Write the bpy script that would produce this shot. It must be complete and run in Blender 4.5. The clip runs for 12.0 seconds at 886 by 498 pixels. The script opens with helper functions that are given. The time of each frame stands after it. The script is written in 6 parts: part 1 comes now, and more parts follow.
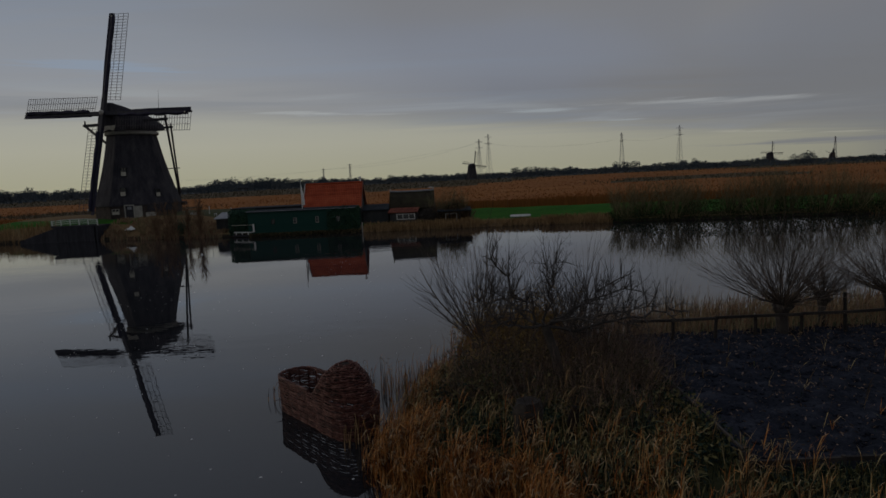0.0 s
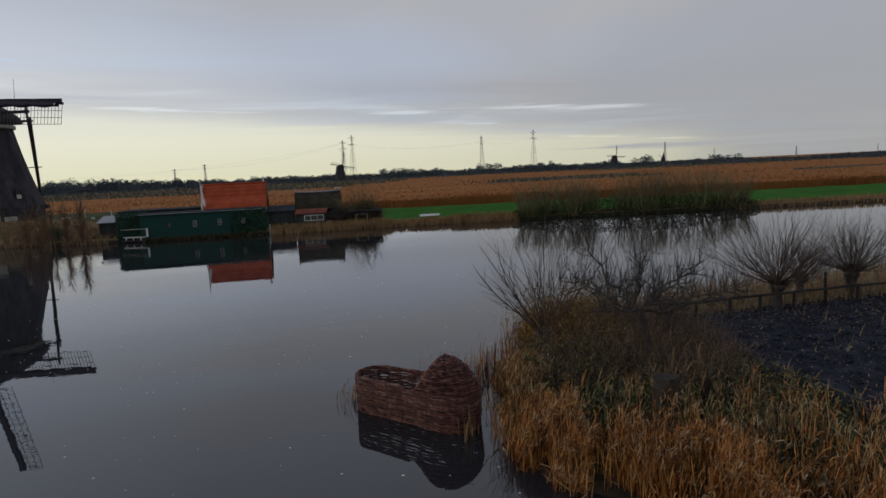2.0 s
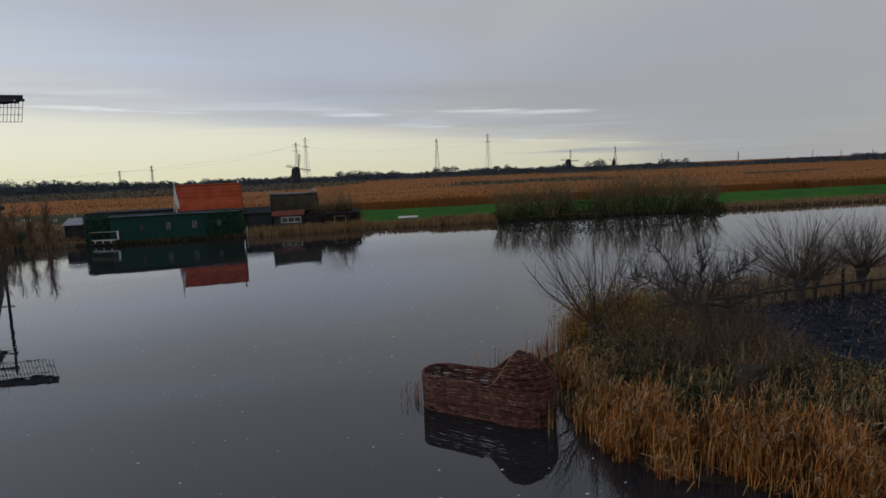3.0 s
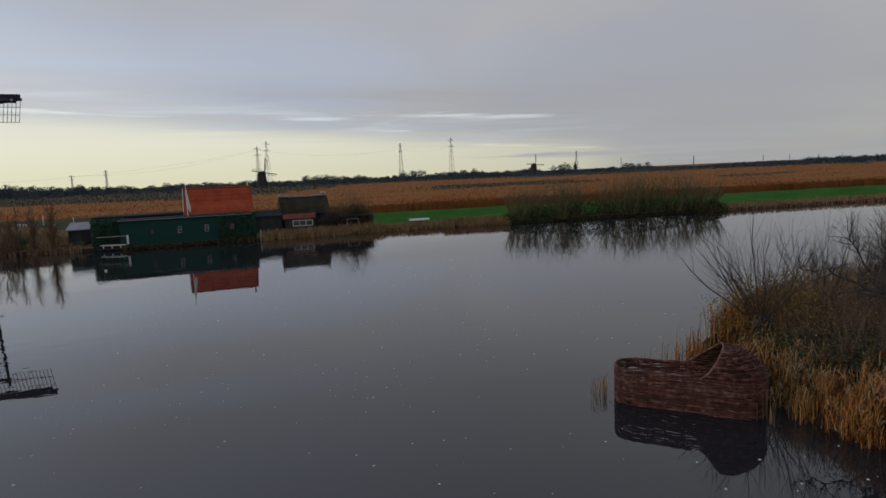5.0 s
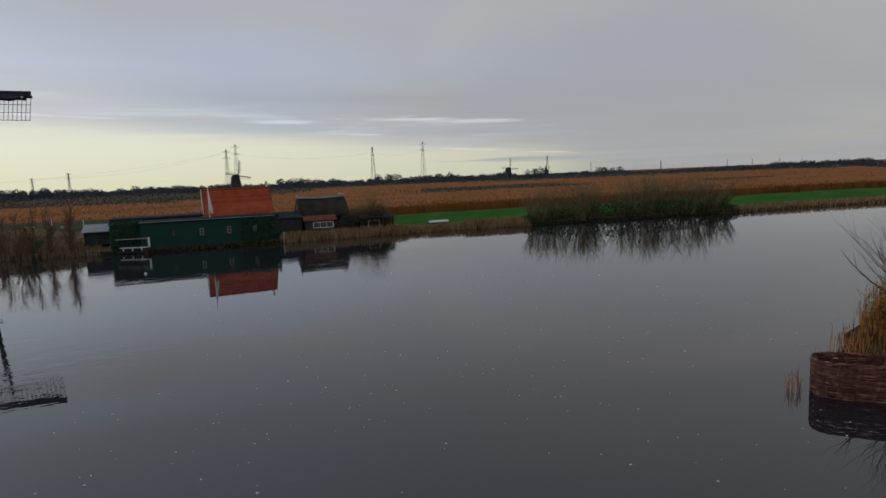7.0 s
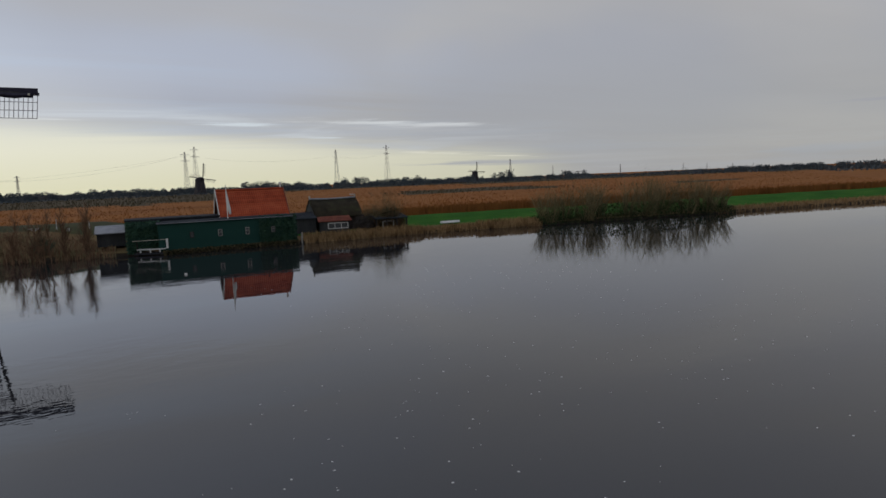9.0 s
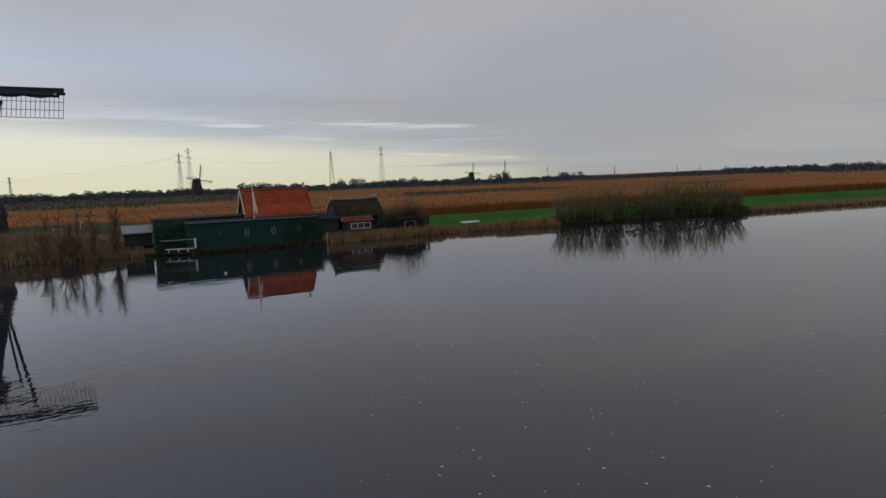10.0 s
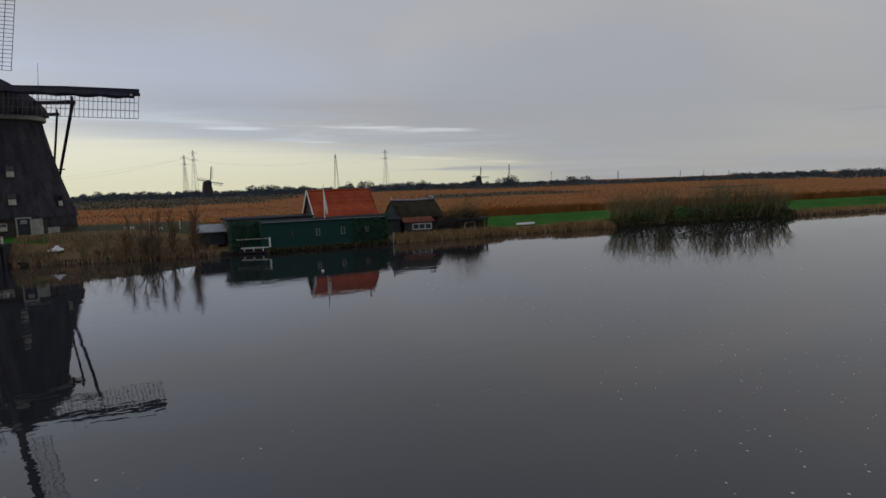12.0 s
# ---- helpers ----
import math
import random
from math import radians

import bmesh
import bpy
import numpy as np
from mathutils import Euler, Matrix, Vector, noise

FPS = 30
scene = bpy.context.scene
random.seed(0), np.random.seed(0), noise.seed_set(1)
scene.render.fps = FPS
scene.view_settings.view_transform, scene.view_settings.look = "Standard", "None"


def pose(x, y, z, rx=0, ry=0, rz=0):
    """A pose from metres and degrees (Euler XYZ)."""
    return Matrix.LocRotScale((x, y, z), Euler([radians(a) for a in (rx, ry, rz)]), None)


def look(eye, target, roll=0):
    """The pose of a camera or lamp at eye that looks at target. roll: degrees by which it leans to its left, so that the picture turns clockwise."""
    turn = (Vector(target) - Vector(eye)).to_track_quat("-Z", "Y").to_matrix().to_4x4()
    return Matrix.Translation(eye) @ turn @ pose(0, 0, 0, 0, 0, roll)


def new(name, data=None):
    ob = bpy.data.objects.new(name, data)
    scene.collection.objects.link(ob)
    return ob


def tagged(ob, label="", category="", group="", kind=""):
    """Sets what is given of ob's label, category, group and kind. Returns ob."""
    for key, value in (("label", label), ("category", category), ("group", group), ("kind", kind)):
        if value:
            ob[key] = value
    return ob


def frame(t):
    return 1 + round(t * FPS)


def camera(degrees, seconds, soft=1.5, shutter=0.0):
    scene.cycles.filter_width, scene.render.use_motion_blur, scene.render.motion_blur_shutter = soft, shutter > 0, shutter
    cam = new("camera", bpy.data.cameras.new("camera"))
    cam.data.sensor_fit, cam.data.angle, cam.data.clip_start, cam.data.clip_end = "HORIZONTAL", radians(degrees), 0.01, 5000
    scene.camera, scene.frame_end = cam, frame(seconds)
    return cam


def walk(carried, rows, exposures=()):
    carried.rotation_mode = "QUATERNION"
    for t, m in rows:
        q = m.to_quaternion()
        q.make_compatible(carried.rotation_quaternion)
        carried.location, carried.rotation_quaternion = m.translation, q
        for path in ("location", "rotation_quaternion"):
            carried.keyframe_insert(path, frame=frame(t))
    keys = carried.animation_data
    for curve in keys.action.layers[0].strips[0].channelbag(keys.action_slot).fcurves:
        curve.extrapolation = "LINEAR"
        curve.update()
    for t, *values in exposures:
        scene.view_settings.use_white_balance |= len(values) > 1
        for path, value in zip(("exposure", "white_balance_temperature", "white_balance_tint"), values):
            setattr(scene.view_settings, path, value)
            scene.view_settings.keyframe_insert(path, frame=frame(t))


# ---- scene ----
cam = camera(72.29, 12.0, soft=1.55)
PATH = [
    (0.0, pose(0.000, 0.000, 6.840, 83.14, 2.81, 0.00)),
    (0.5, pose(-1.566, -0.070, 6.875, 83.13, 2.75, -1.72)),
    (1.0, pose(-3.138, -0.062, 6.916, 83.01, 2.75, -4.81)),
    (1.5, pose(-4.774, 0.073, 6.957, 82.80, 2.71, -9.13)),
    (2.0, pose(-6.392, 0.303, 6.981, 82.65, 2.70, -12.89)),
    (2.5, pose(-8.047, 0.641, 6.986, 82.67, 2.63, -15.32)),
    (3.0, pose(-9.673, 1.033, 6.991, 82.74, 2.43, -17.21)),
    (5.0, pose(-16.179, 3.430, 6.996, 82.99, 2.52, -20.87)),
    (5.5, pose(-17.752, 4.141, 6.977, 83.00, 2.53, -21.88)),
    (6.0, pose(-19.286, 4.851, 6.968, 83.10, 2.50, -22.48)),
    (6.5, pose(-20.817, 5.602, 6.968, 83.16, 2.37, -23.13)),
    (7.0, pose(-22.366, 6.433, 6.965, 83.23, 2.39, -23.74)),
    (9.0, pose(-28.796, 8.880, 6.884, 83.41, 2.35, -27.37)),
    (9.5, pose(-30.527, 9.544, 6.875, 83.47, 2.33, -27.76)),
    (10.0, pose(-32.274, 10.214, 6.872, 83.53, 2.31, -27.99)),
    (10.5, pose(-34.044, 10.890, 6.878, 83.64, 2.14, -28.02)),
    (11.0, pose(-35.862, 11.576, 6.888, 83.74, 2.14, -27.87)),
    (11.5, pose(-37.708, 12.256, 6.891, 83.78, 2.13, -27.75)),
    (12.0, pose(-39.561, 12.933, 6.897, 83.88, 1.96, -27.89)),
]
walk(cam, PATH, [(0.0, -1.13), (0.1, -0.6), (0.2, -0.35), (0.4, -0.05), (0.6, 0.0), (12.0, 0.0)])

# ---- world, sun ----
SUN_AZ, SUN_EL, GLOW_AZ = radians(-78), radians(14), radians(-38)
world = bpy.data.worlds.new("overcast_evening")
scene.world = world
world.use_nodes = True


class Nodes:
    """Short hand for building node trees."""

    def __init__(self, tree):
        self.t = tree

    def n(self, kind, **kw):
        nd = self.t.nodes.new(kind)
        for k, v in kw.items():
            if k == "op":
                nd.operation = v
            elif k == "blend":
                nd.blend_type = v
            elif k == "dtype":
                nd.data_type = v
        return nd

    def link(self, a, b):
        self.t.links.new(a, b)

    def val(self, sock, v):
        if hasattr(v, "is_linked"):
            self.link(v, sock)
        else:
            sock.default_value = v

    def math(self, op, a, b=0.0, clamp=False):
        nd = self.n("ShaderNodeMath", op=op)
        nd.use_clamp = clamp
        self.val(nd.inputs[0], a)
        self.val(nd.inputs[1], b)
        return nd.outputs[0]

    def mix(self, fac, a, b, blend="MIX"):
        nd = self.n("ShaderNodeMix", dtype="RGBA", blend=blend)
        self.val(nd.inputs["Factor"], fac)
        for s, v in ((nd.inputs[6], a), (nd.inputs[7], b)):
            self.val(s, v if hasattr(v, "is_linked") else (*v, 1))
        return nd.outputs[2]

    def ramp(self, fac, stops, ease="LINEAR"):
        nd = self.n("ShaderNodeValToRGB")
        nd.color_ramp.interpolation = ease
        e = nd.color_ramp.elements
        while len(e) < len(stops):
            e.new(0.5)
        for el, (p, c) in zip(e, stops):
            el.position = p
            el.color = (*c, 1) if len(c) == 3 else c
        self.val(nd.inputs[0], fac)
        return nd.outputs[0]

    def noise(self, vec, scale, detail=4, rough=0.55, dist=0.0):
        nd = self.n("ShaderNodeTexNoise")
        if vec is not None:
            self.link(vec, nd.inputs["Vector"])
        nd.inputs["Scale"].default_value = scale
        nd.inputs["Detail"].default_value = detail
        nd.inputs["Roughness"].default_value = rough
        nd.inputs["Distortion"].default_value = dist
        return nd.outputs["Fac"]

    def mapped(self, vec, scale=(1, 1, 1), rot=(0, 0, 0), loc=(0, 0, 0)):
        nd = self.n("ShaderNodeMapping")
        nd.inputs["Scale"].default_value = scale
        nd.inputs["Rotation"].default_value = rot
        nd.inputs["Location"].default_value = loc
        self.link(vec, nd.inputs["Vector"])
        return nd.outputs[0]


def build_sky():
    t = world.node_tree
    t.nodes.clear()
    k = Nodes(t)
    out, bg = k.n("ShaderNodeOutputWorld"), k.n("ShaderNodeBackground")
    k.link(bg.outputs[0], out.inputs[0])
    way = k.n("ShaderNodeTexCoord").outputs["Generated"]
    sep = k.n("ShaderNodeSeparateXYZ")
    k.link(way, sep.inputs[0])
    x, y, z = sep.outputs
    up = k.math("MAXIMUM", z, 0.0)
    sky = k.n("ShaderNodeTexSky")
    sky.sky_type, sky.sun_disc = "NISHITA", False
    sky.sun_elevation, sky.sun_rotation = SUN_EL, SUN_AZ
    clear = k.mix(1.0, sky.outputs[0], (0.10, 0.10, 0.10), "MULTIPLY")
    # nearness to the bright quarter of the horizon
    glow = k.math("ADD", k.math("MULTIPLY", x, math.sin(GLOW_AZ)), k.math("MULTIPLY", y, math.cos(GLOW_AZ)))
    warm = k.ramp(glow, [(0.0, (0, 0, 0)), (0.35, (0.18,) * 3), (0.75, (0.75,) * 3), (1.0, (1, 1, 1))])
    # horizon strip: pale yellow towards the sun, grey away from it
    strip = k.mix(k.ramp(glow, [(0.20, (0.15,) * 3), (0.36, (0.55,) * 3), (0.65, (0.78,) * 3), (1.0, (1, 1, 1))]), (0.370, 0.372, 0.350), k.ramp(up, [(0.0, (0.75, 0.73, 0.51)), (0.06, (0.81, 0.80, 0.65)), (0.16, (0.67, 0.70, 0.72))]))
    # flat cloud sheet, drawn on a plane high above so that it narrows to bands at the horizon
    inv = k.math("DIVIDE", 1.0, k.math("ADD", up, 0.06))
    flat = k.n("ShaderNodeCombineXYZ")
    k.link(k.math("MULTIPLY", x, inv), flat.inputs[0])
    k.link(k.math("MULTIPLY", y, inv), flat.inputs[1])
    plane = flat.outputs[0]
    n1 = k.noise(k.mapped(plane, (0.24, 0.46, 1), (0, 0, radians(12))), 1.0, 4, 0.50, 0.5)
    n4 = k.noise(k.mapped(way, (2.2, 2.2, 4.5), (0, radians(14), 0), (1.3, 0.4, 0.2)), 1.0, 3, 0.5, 0.4)
    n2 = k.noise(k.mapped(plane, (0.12, 0.75, 1), (0, 0, radians(8)), (3.1, 1.7, 0)), 1.6, 6, 0.58, 0.5)
    cloud = k.ramp(n1, [(0.30, (0.372, 0.366, 0.378)), (0.50, (0.418, 0.411, 0.417)), (0.70, (0.466, 0.459, 0.456))])
    cloud = k.mix(k.math("MULTIPLY", k.ramp(n4, [(0.42, (0, 0, 0)), (0.60, (1, 1, 1))], "EASE"), 0.35), cloud, (0.362, 0.374, 0.424))
    # broad bluish cloud masses in the sheet
    for mid, scale, amount, tint in (((0.630, 0.772, 0.115), (2.5, 2.5, 7.0), 0.75, (0.352, 0.366, 0.418)), ((0.030, 0.985, 0.170), (2.0, 2.0, 11.0), 0.65, (0.402, 0.445, 0.560))):
        away = k.n("ShaderNodeVectorMath", op="LENGTH")
        k.link(k.mapped(way, scale, (0, 0, 0), tuple(-a * b for a, b in zip(mid, scale))), away.inputs[0])
        ragged = k.math("ADD", away.outputs["Value"], k.math("MULTIPLY", k.math("SUBTRACT", n4, 0.5), 1.5))
        cloud = k.mix(k.math("MULTIPLY", k.ramp(ragged, [(0.25, (1, 1, 1)), (1.0, (0, 0, 0))], "EASE"), amount), cloud, tint)
    blue = k.mix(warm, (0.360, 0.372, 0.40), (0.47, 0.56, 0.72))
    cloud = k.mix(k.math("MULTIPLY", k.ramp(up, [(0.34, (0, 0, 0)), (0.60, (1, 1, 1))]), 0.75), cloud, (0.375, 0.415, 0.520))
    cloud = k.mix(k.math("MULTIPLY", k.math("MULTIPLY", warm, k.ramp(up, [(0.13, (0, 0, 0)), (0.17, (0.85,) * 3), (0.24, (0.55,) * 3), (0.32, (0.45,) * 3), (0.42, (1, 1, 1)), (0.58, (1, 1, 1)), (0.85, (0.2,) * 3)])), 0.55), cloud, (0.490, 0.550, 0.680))
    cloud = k.mix(k.math("MULTIPLY", k.math("MULTIPLY", k.ramp(glow, [(0.80, (0, 0, 0)), (0.97, (1, 1, 1))]), k.ramp(up, [(0.12, (0, 0, 0)), (0.18, (1, 1, 1)), (0.45, (1, 1, 1)), (0.8, (0, 0, 0))])), 0.45), cloud, (0.56, 0.65, 0.79))
    gap = k.ramp(n2, [(0.44, (0, 0, 0)), (0.62, (1, 1, 1))])
    low = k.ramp(up, [(0.08, (1, 1, 1)), (0.30, (0.75,) * 3), (0.60, (0, 0, 0))])
    cloud = k.mix(k.math("MULTIPLY", k.math("MULTIPLY", k.math("SUBTRACT", 1.0, warm), k.ramp(up, [(0.02, (1, 1, 1)), (0.20, (0, 0, 0))])), 0.6), cloud, (0.352, 0.354, 0.352))
    sheet = k.mix(k.math("MULTIPLY", k.math("MULTIPLY", gap, low), k.math("ADD", 0.15, k.math("MULTIPLY", warm, 0.5))), cloud, blue)
    sheet = k.mix(0.05, sheet, clear)
    # the ragged lower edge of the sheet sinks to the horizon away from the sun
    az = k.math("ARCTAN2", x, y)
    turn = k.math("MULTIPLY", k.math("ADD", az, 0.6), 1 / 1.4)
    top = k.ramp(turn, [(0.0, (0.105,) * 3), (0.168, (0.108,) * 3), (0.364, (0.090,) * 3), (0.535, (0.072,) * 3), (0.69, (0.052,) * 3), (0.887, (0.028,) * 3), (0.97, (0.0,) * 3)])
    n3 = k.noise(k.mapped(way, (2.6, 2.6, 52), (0, 0, 0), (0.4, 0.2, 3.3)), 1.0, 5, 0.55, 0.6)
    height = k.math("ADD", k.math("SUBTRACT", up, top), k.math("ADD", 0.5, k.math("ADD", k.math("MULTIPLY", k.math("SUBTRACT", n2, 0.5), 0.03), k.math("MULTIPLY", k.math("SUBTRACT", n3, 0.5), 0.03))))
    fade = k.ramp(turn, [(0.85, (1, 1, 1)), (0.95, (0, 0, 0))])
    edge = k.math("MULTIPLY", k.ramp(height, [(0.484, (1, 1, 1)), (0.526, (0, 0, 0))], "EASE"), fade)
    col = k.mix(edge, sheet, strip)
    # the sheet is thin and pale just above its edge
    thin = k.ramp(height, [(0.50, (0, 0, 0)), (0.525, (1, 1, 1)), (0.56, (0, 0, 0))], "EASE")
    col = k.mix(k.math("MULTIPLY", k.math("MULTIPLY", thin, warm), 0.55), col, (0.53, 0.57, 0.62))
    veil = k.math("MULTIPLY", k.ramp(height, [(0.50, (1, 1, 1)), (0.64, (0, 0, 0))]), k.ramp(glow, [(0.72, (0, 0, 0)), (0.95, (1, 1, 1))]))
    col = k.mix(k.math("MULTIPLY", veil, k.math("MULTIPLY", k.math("SUBTRACT", 1.0, edge), 0.75)), col, (0.68, 0.69, 0.70))
    # thin bright and dark slits under the sheet
    band = k.ramp(height, [(0.49, (0, 0, 0)), (0.51, (1, 1, 1)), (0.535, (1, 1, 1)), (0.56, (0, 0, 0))])
    slit = k.math("MULTIPLY", k.math("MULTIPLY", k.ramp(n3, [(0.52, (0, 0, 0)), (0.66, (1, 1, 1))]), band), k.math("ADD", 0.06, k.math("MULTIPLY", warm, 0.40)))
    col = k.mix(slit, col, (0.70, 0.76, 0.80))
    dark = k.math("MULTIPLY", k.math("MULTIPLY", k.ramp(n3, [(0.36, (1, 1, 1)), (0.50, (0, 0, 0))]), band), 0.28)
    col = k.mix(dark, col, (0.36, 0.41, 0.48))
    # the longer streaks: heading, height, half width, half height, slope, strength, colour
    ragged = k.math("MULTIPLY", k.math("SUBTRACT", k.noise(k.mapped(way, (5, 5, 150)), 1.0, 6, 0.65, 0.3), 0.42), 3.2)
    for a0, z0, wa, wz, slope, amount, tint in (
            (0.38, 0.0935, 0.27, 0.0070, -0.055, 0.75, (0.66, 0.69, 0.71)),
            (0.40, 0.0850, 0.30, 0.0110, -0.060, 0.30, (0.50, 0.51, 0.53)),
            (0.18, 0.0945, 0.10, 0.0048, -0.045, 0.70, (0.66, 0.73, 0.78)),
            (0.30, 0.0718, 0.08, 0.0050, -0.040, 0.60, (0.66, 0.73, 0.78)),
            (-0.18, 0.1075, 0.19, 0.0046, -0.037, 0.80, (0.78, 0.82, 0.83)),
            (0.52, 0.0385, 0.22, 0.0038, -0.078, 0.75, (0.72, 0.71, 0.60)),
            (0.59, 0.0228, 0.19, 0.0072, -0.020, 0.85, (0.38, 0.39, 0.41)),
            (-0.47, 0.1725, 0.16, 0.0140, -0.02, 0.55, (0.52, 0.66, 0.86)),
            (1.09, 0.0820, 0.10, 0.0070, 0.0, 0.5, (0.33, 0.34, 0.39))):
        da = k.math("SUBTRACT", az, a0)
        u = k.math("DIVIDE", da, wa)
        w = k.math("DIVIDE", k.math("SUBTRACT", k.math("SUBTRACT", z, z0), k.math("MULTIPLY", da, slope)), wz)
        far = k.math("ADD", k.math("SQRT", k.math("ADD", k.math("MULTIPLY", u, u), k.math("MULTIPLY", w, w))), ragged)
        col = k.mix(k.math("MULTIPLY", k.ramp(far, [(0.25, (1, 1, 1)), (1.0, (0, 0, 0))], "EASE"), amount), col, tint)
    k.link(col, bg.inputs[0])
    bg.inputs[1].default_value = 1.0


build_sky()
sun = new("sun", bpy.data.lights.new("sun", "SUN"))
sun.data.energy, sun.data.angle, sun.data.color = 0.5, radians(14), (1.0, 0.86, 0.66)
sun.matrix_world = look((0, 0, 60), (0 - 60 * math.sin(SUN_AZ) * math.cos(SUN_EL), 0 - 60 * math.cos(SUN_AZ) * math.cos(SUN_EL), 60 - 60 * math.sin(SUN_EL)))


# ---- materials ----
def material(name, stops, scale=3.0, rough=0.85, bump=0.3, bump_scale=None, island=0.0, per_object=0.0, stretch=(1, 1, 1), spec=0.3, fine=None, metal=0.0, world_coords=False):
    """Noise-driven paint: stops of colour over a mottled noise, a finer grain, random shifts between islands or objects, and relief."""
    m = bpy.data.materials.new(name)
    m.use_nodes = True
    k = Nodes(m.node_tree)
    b = m.node_tree.nodes["Principled BSDF"]
    if world_coords:
        co = k.n("ShaderNodeNewGeometry").outputs["Position"]
    else:
        co = k.n("ShaderNodeTexCoord").outputs["Object"]
    co = k.mapped(co, stretch)
    a = k.noise(co, scale, 6, 0.6)
    g = k.noise(co, fine or scale * 9, 3, 0.6)
    fac = k.math("ADD", k.math("MULTIPLY", a, 0.7), k.math("MULTIPLY", g, 0.3))
    if island:
        r = k.n("ShaderNodeNewGeometry").outputs["Random Per Island"]
        fac = k.math("ADD", fac, k.math("MULTIPLY", k.math("SUBTRACT", r, 0.5), island))
    if per_object:
        r = k.n("ShaderNodeObjectInfo").outputs["Random"]
        fac = k.math("ADD", fac, k.math("MULTIPLY", k.math("SUBTRACT", r, 0.5), per_object))
    lo, hi = 0.32, 0.68
    cols = [(lo + (hi - lo) * i / (len(stops) - 1), c) for i, c in enumerate(stops)]
    k.link(k.ramp(fac, cols), b.inputs["Base Color"])
    b.inputs["Roughness"].default_value = rough
    b.inputs["Metallic"].default_value = metal
    b.inputs["Specular IOR Level"].default_value = spec
    if bump:
        bn = k.n("ShaderNodeBump")
        bn.inputs["Strength"].default_value = bump
        bn.inputs["Distance"].default_value = 0.05
        k.link(k.noise(co, bump_scale or scale * 5, 4, 0.6), bn.inputs["Height"])
        k.link(bn.outputs[0], b.inputs["Normal"])
    return m


M_THATCH = material("dark_thatch", [(0.020, 0.021, 0.026), (0.044, 0.043, 0.051), (0.081, 0.075, 0.079)], 1.2, 0.9, 0.8, 6, stretch=(1, 1, 0.25), spec=0.12)
M_MOSS = material("mossy_thatch", [(0.019, 0.018, 0.014), (0.042, 0.036, 0.025), (0.052, 0.056, 0.028)], 0.8, 0.95, 0.8, 8, spec=0.04)
M_BRICK = material("tarred_brick", [(0.030, 0.026, 0.026), (0.060, 0.050, 0.046), (0.10, 0.08, 0.07)], 1.5, 0.8, 0.4, 14, spec=0.04)
M_PLASTER = material("weathered_plaster", [(0.20, 0.19, 0.17), (0.32, 0.31, 0.28), (0.44, 0.42, 0.38)], 1.6, 0.85, 0.2)
M_TAR = material("tarred_wood", [(0.015, 0.015, 0.020), (0.028, 0.028, 0.036), (0.048, 0.046, 0.056)], 2.0, 0.6, 0.3, 10, stretch=(1, 1, 0.3), per_object=0.15)
M_SAILCLOTH = material("furled_sailcloth", [(0.012, 0.012, 0.022), (0.022, 0.020, 0.040), (0.035, 0.032, 0.055)], 1.5, 0.8, 0.5, 6)
M_SPAR = material("sail_spar", [(0.060, 0.054, 0.060), (0.095, 0.085, 0.092), (0.15, 0.13, 0.135)], 3.0, 0.7, 0.2, spec=0.1)
M_WHITE = material("white_paint", [(0.48, 0.48, 0.46), (0.62, 0.62, 0.60), (0.72, 0.72, 0.70)], 2.5, 0.5, 0.1, per_object=0.2)
M_CREAM = material("cream_paint", [(0.34, 0.32, 0.26), (0.46, 0.43, 0.36), (0.55, 0.52, 0.45)], 2.5, 0.6, 0.1)
M_TILE = material("red_clay_tile", [(0.26, 0.050, 0.024), (0.38, 0.075, 0.034), (0.46, 0.11, 0.05)], 1.1, 0.75, 0.3, 12, per_object=0.2, spec=0.04)
M_OLD_TILE = material("old_clay_tile", [(0.14, 0.045, 0.030), (0.22, 0.065, 0.040), (0.27, 0.10, 0.06)], 1.4, 0.8, 0.3, 12, per_object=0.2)
M_DARKBOARD = material("dark_boarding", [(0.022, 0.024, 0.027), (0.038, 0.041, 0.043), (0.061, 0.062, 0.062)], 1.5, 0.75, 0.3, 8, stretch=(1, 1, 0.2))
M_TEAL = material("teal_tarred_boards", [(0.012, 0.044, 0.038), (0.018, 0.060, 0.049), (0.031, 0.078, 0.062)], 1.2, 0.6, 0.4, 10, stretch=(3, 1, 0.15), spec=0.06)
M_GREYWOOD = material("silvered_wood", [(0.10, 0.092, 0.085), (0.155, 0.145, 0.135), (0.220, 0.205, 0.190)], 3.0, 0.8, 0.4, 16, per_object=0.2)
M_BANKGRASS = material("dull_bank_grass", [(0.036, 0.036, 0.018), (0.058, 0.060, 0.026), (0.074, 0.092, 0.036)], 0.8, 0.9, 0.7, 5, world_coords=True, spec=0.1)
M_FELT = material("roofing_felt", [(0.018, 0.023, 0.028), (0.032, 0.037, 0.043), (0.057, 0.060, 0.064)], 1.0, 0.85, 0.2, spec=0.06)
M_GREY = material("grey_sheet", [(0.16, 0.17, 0.19), (0.24, 0.25, 0.27), (0.32, 0.33, 0.35)], 1.2, 0.6, 0.1)
M_HEDGE = material("hedge_leaf", [(0.022, 0.055, 0.043), (0.033, 0.080, 0.055), (0.055, 0.115, 0.062)], 1.2, 0.6, 0.0, island=0.3, spec=0.12)
M_GRASS = material("meadow_grass", [(0.015, 0.066, 0.007), (0.026, 0.106, 0.010), (0.054, 0.138, 0.018)], 0.22, 0.9, 0.6, 4, world_coords=True, spec=0.04)
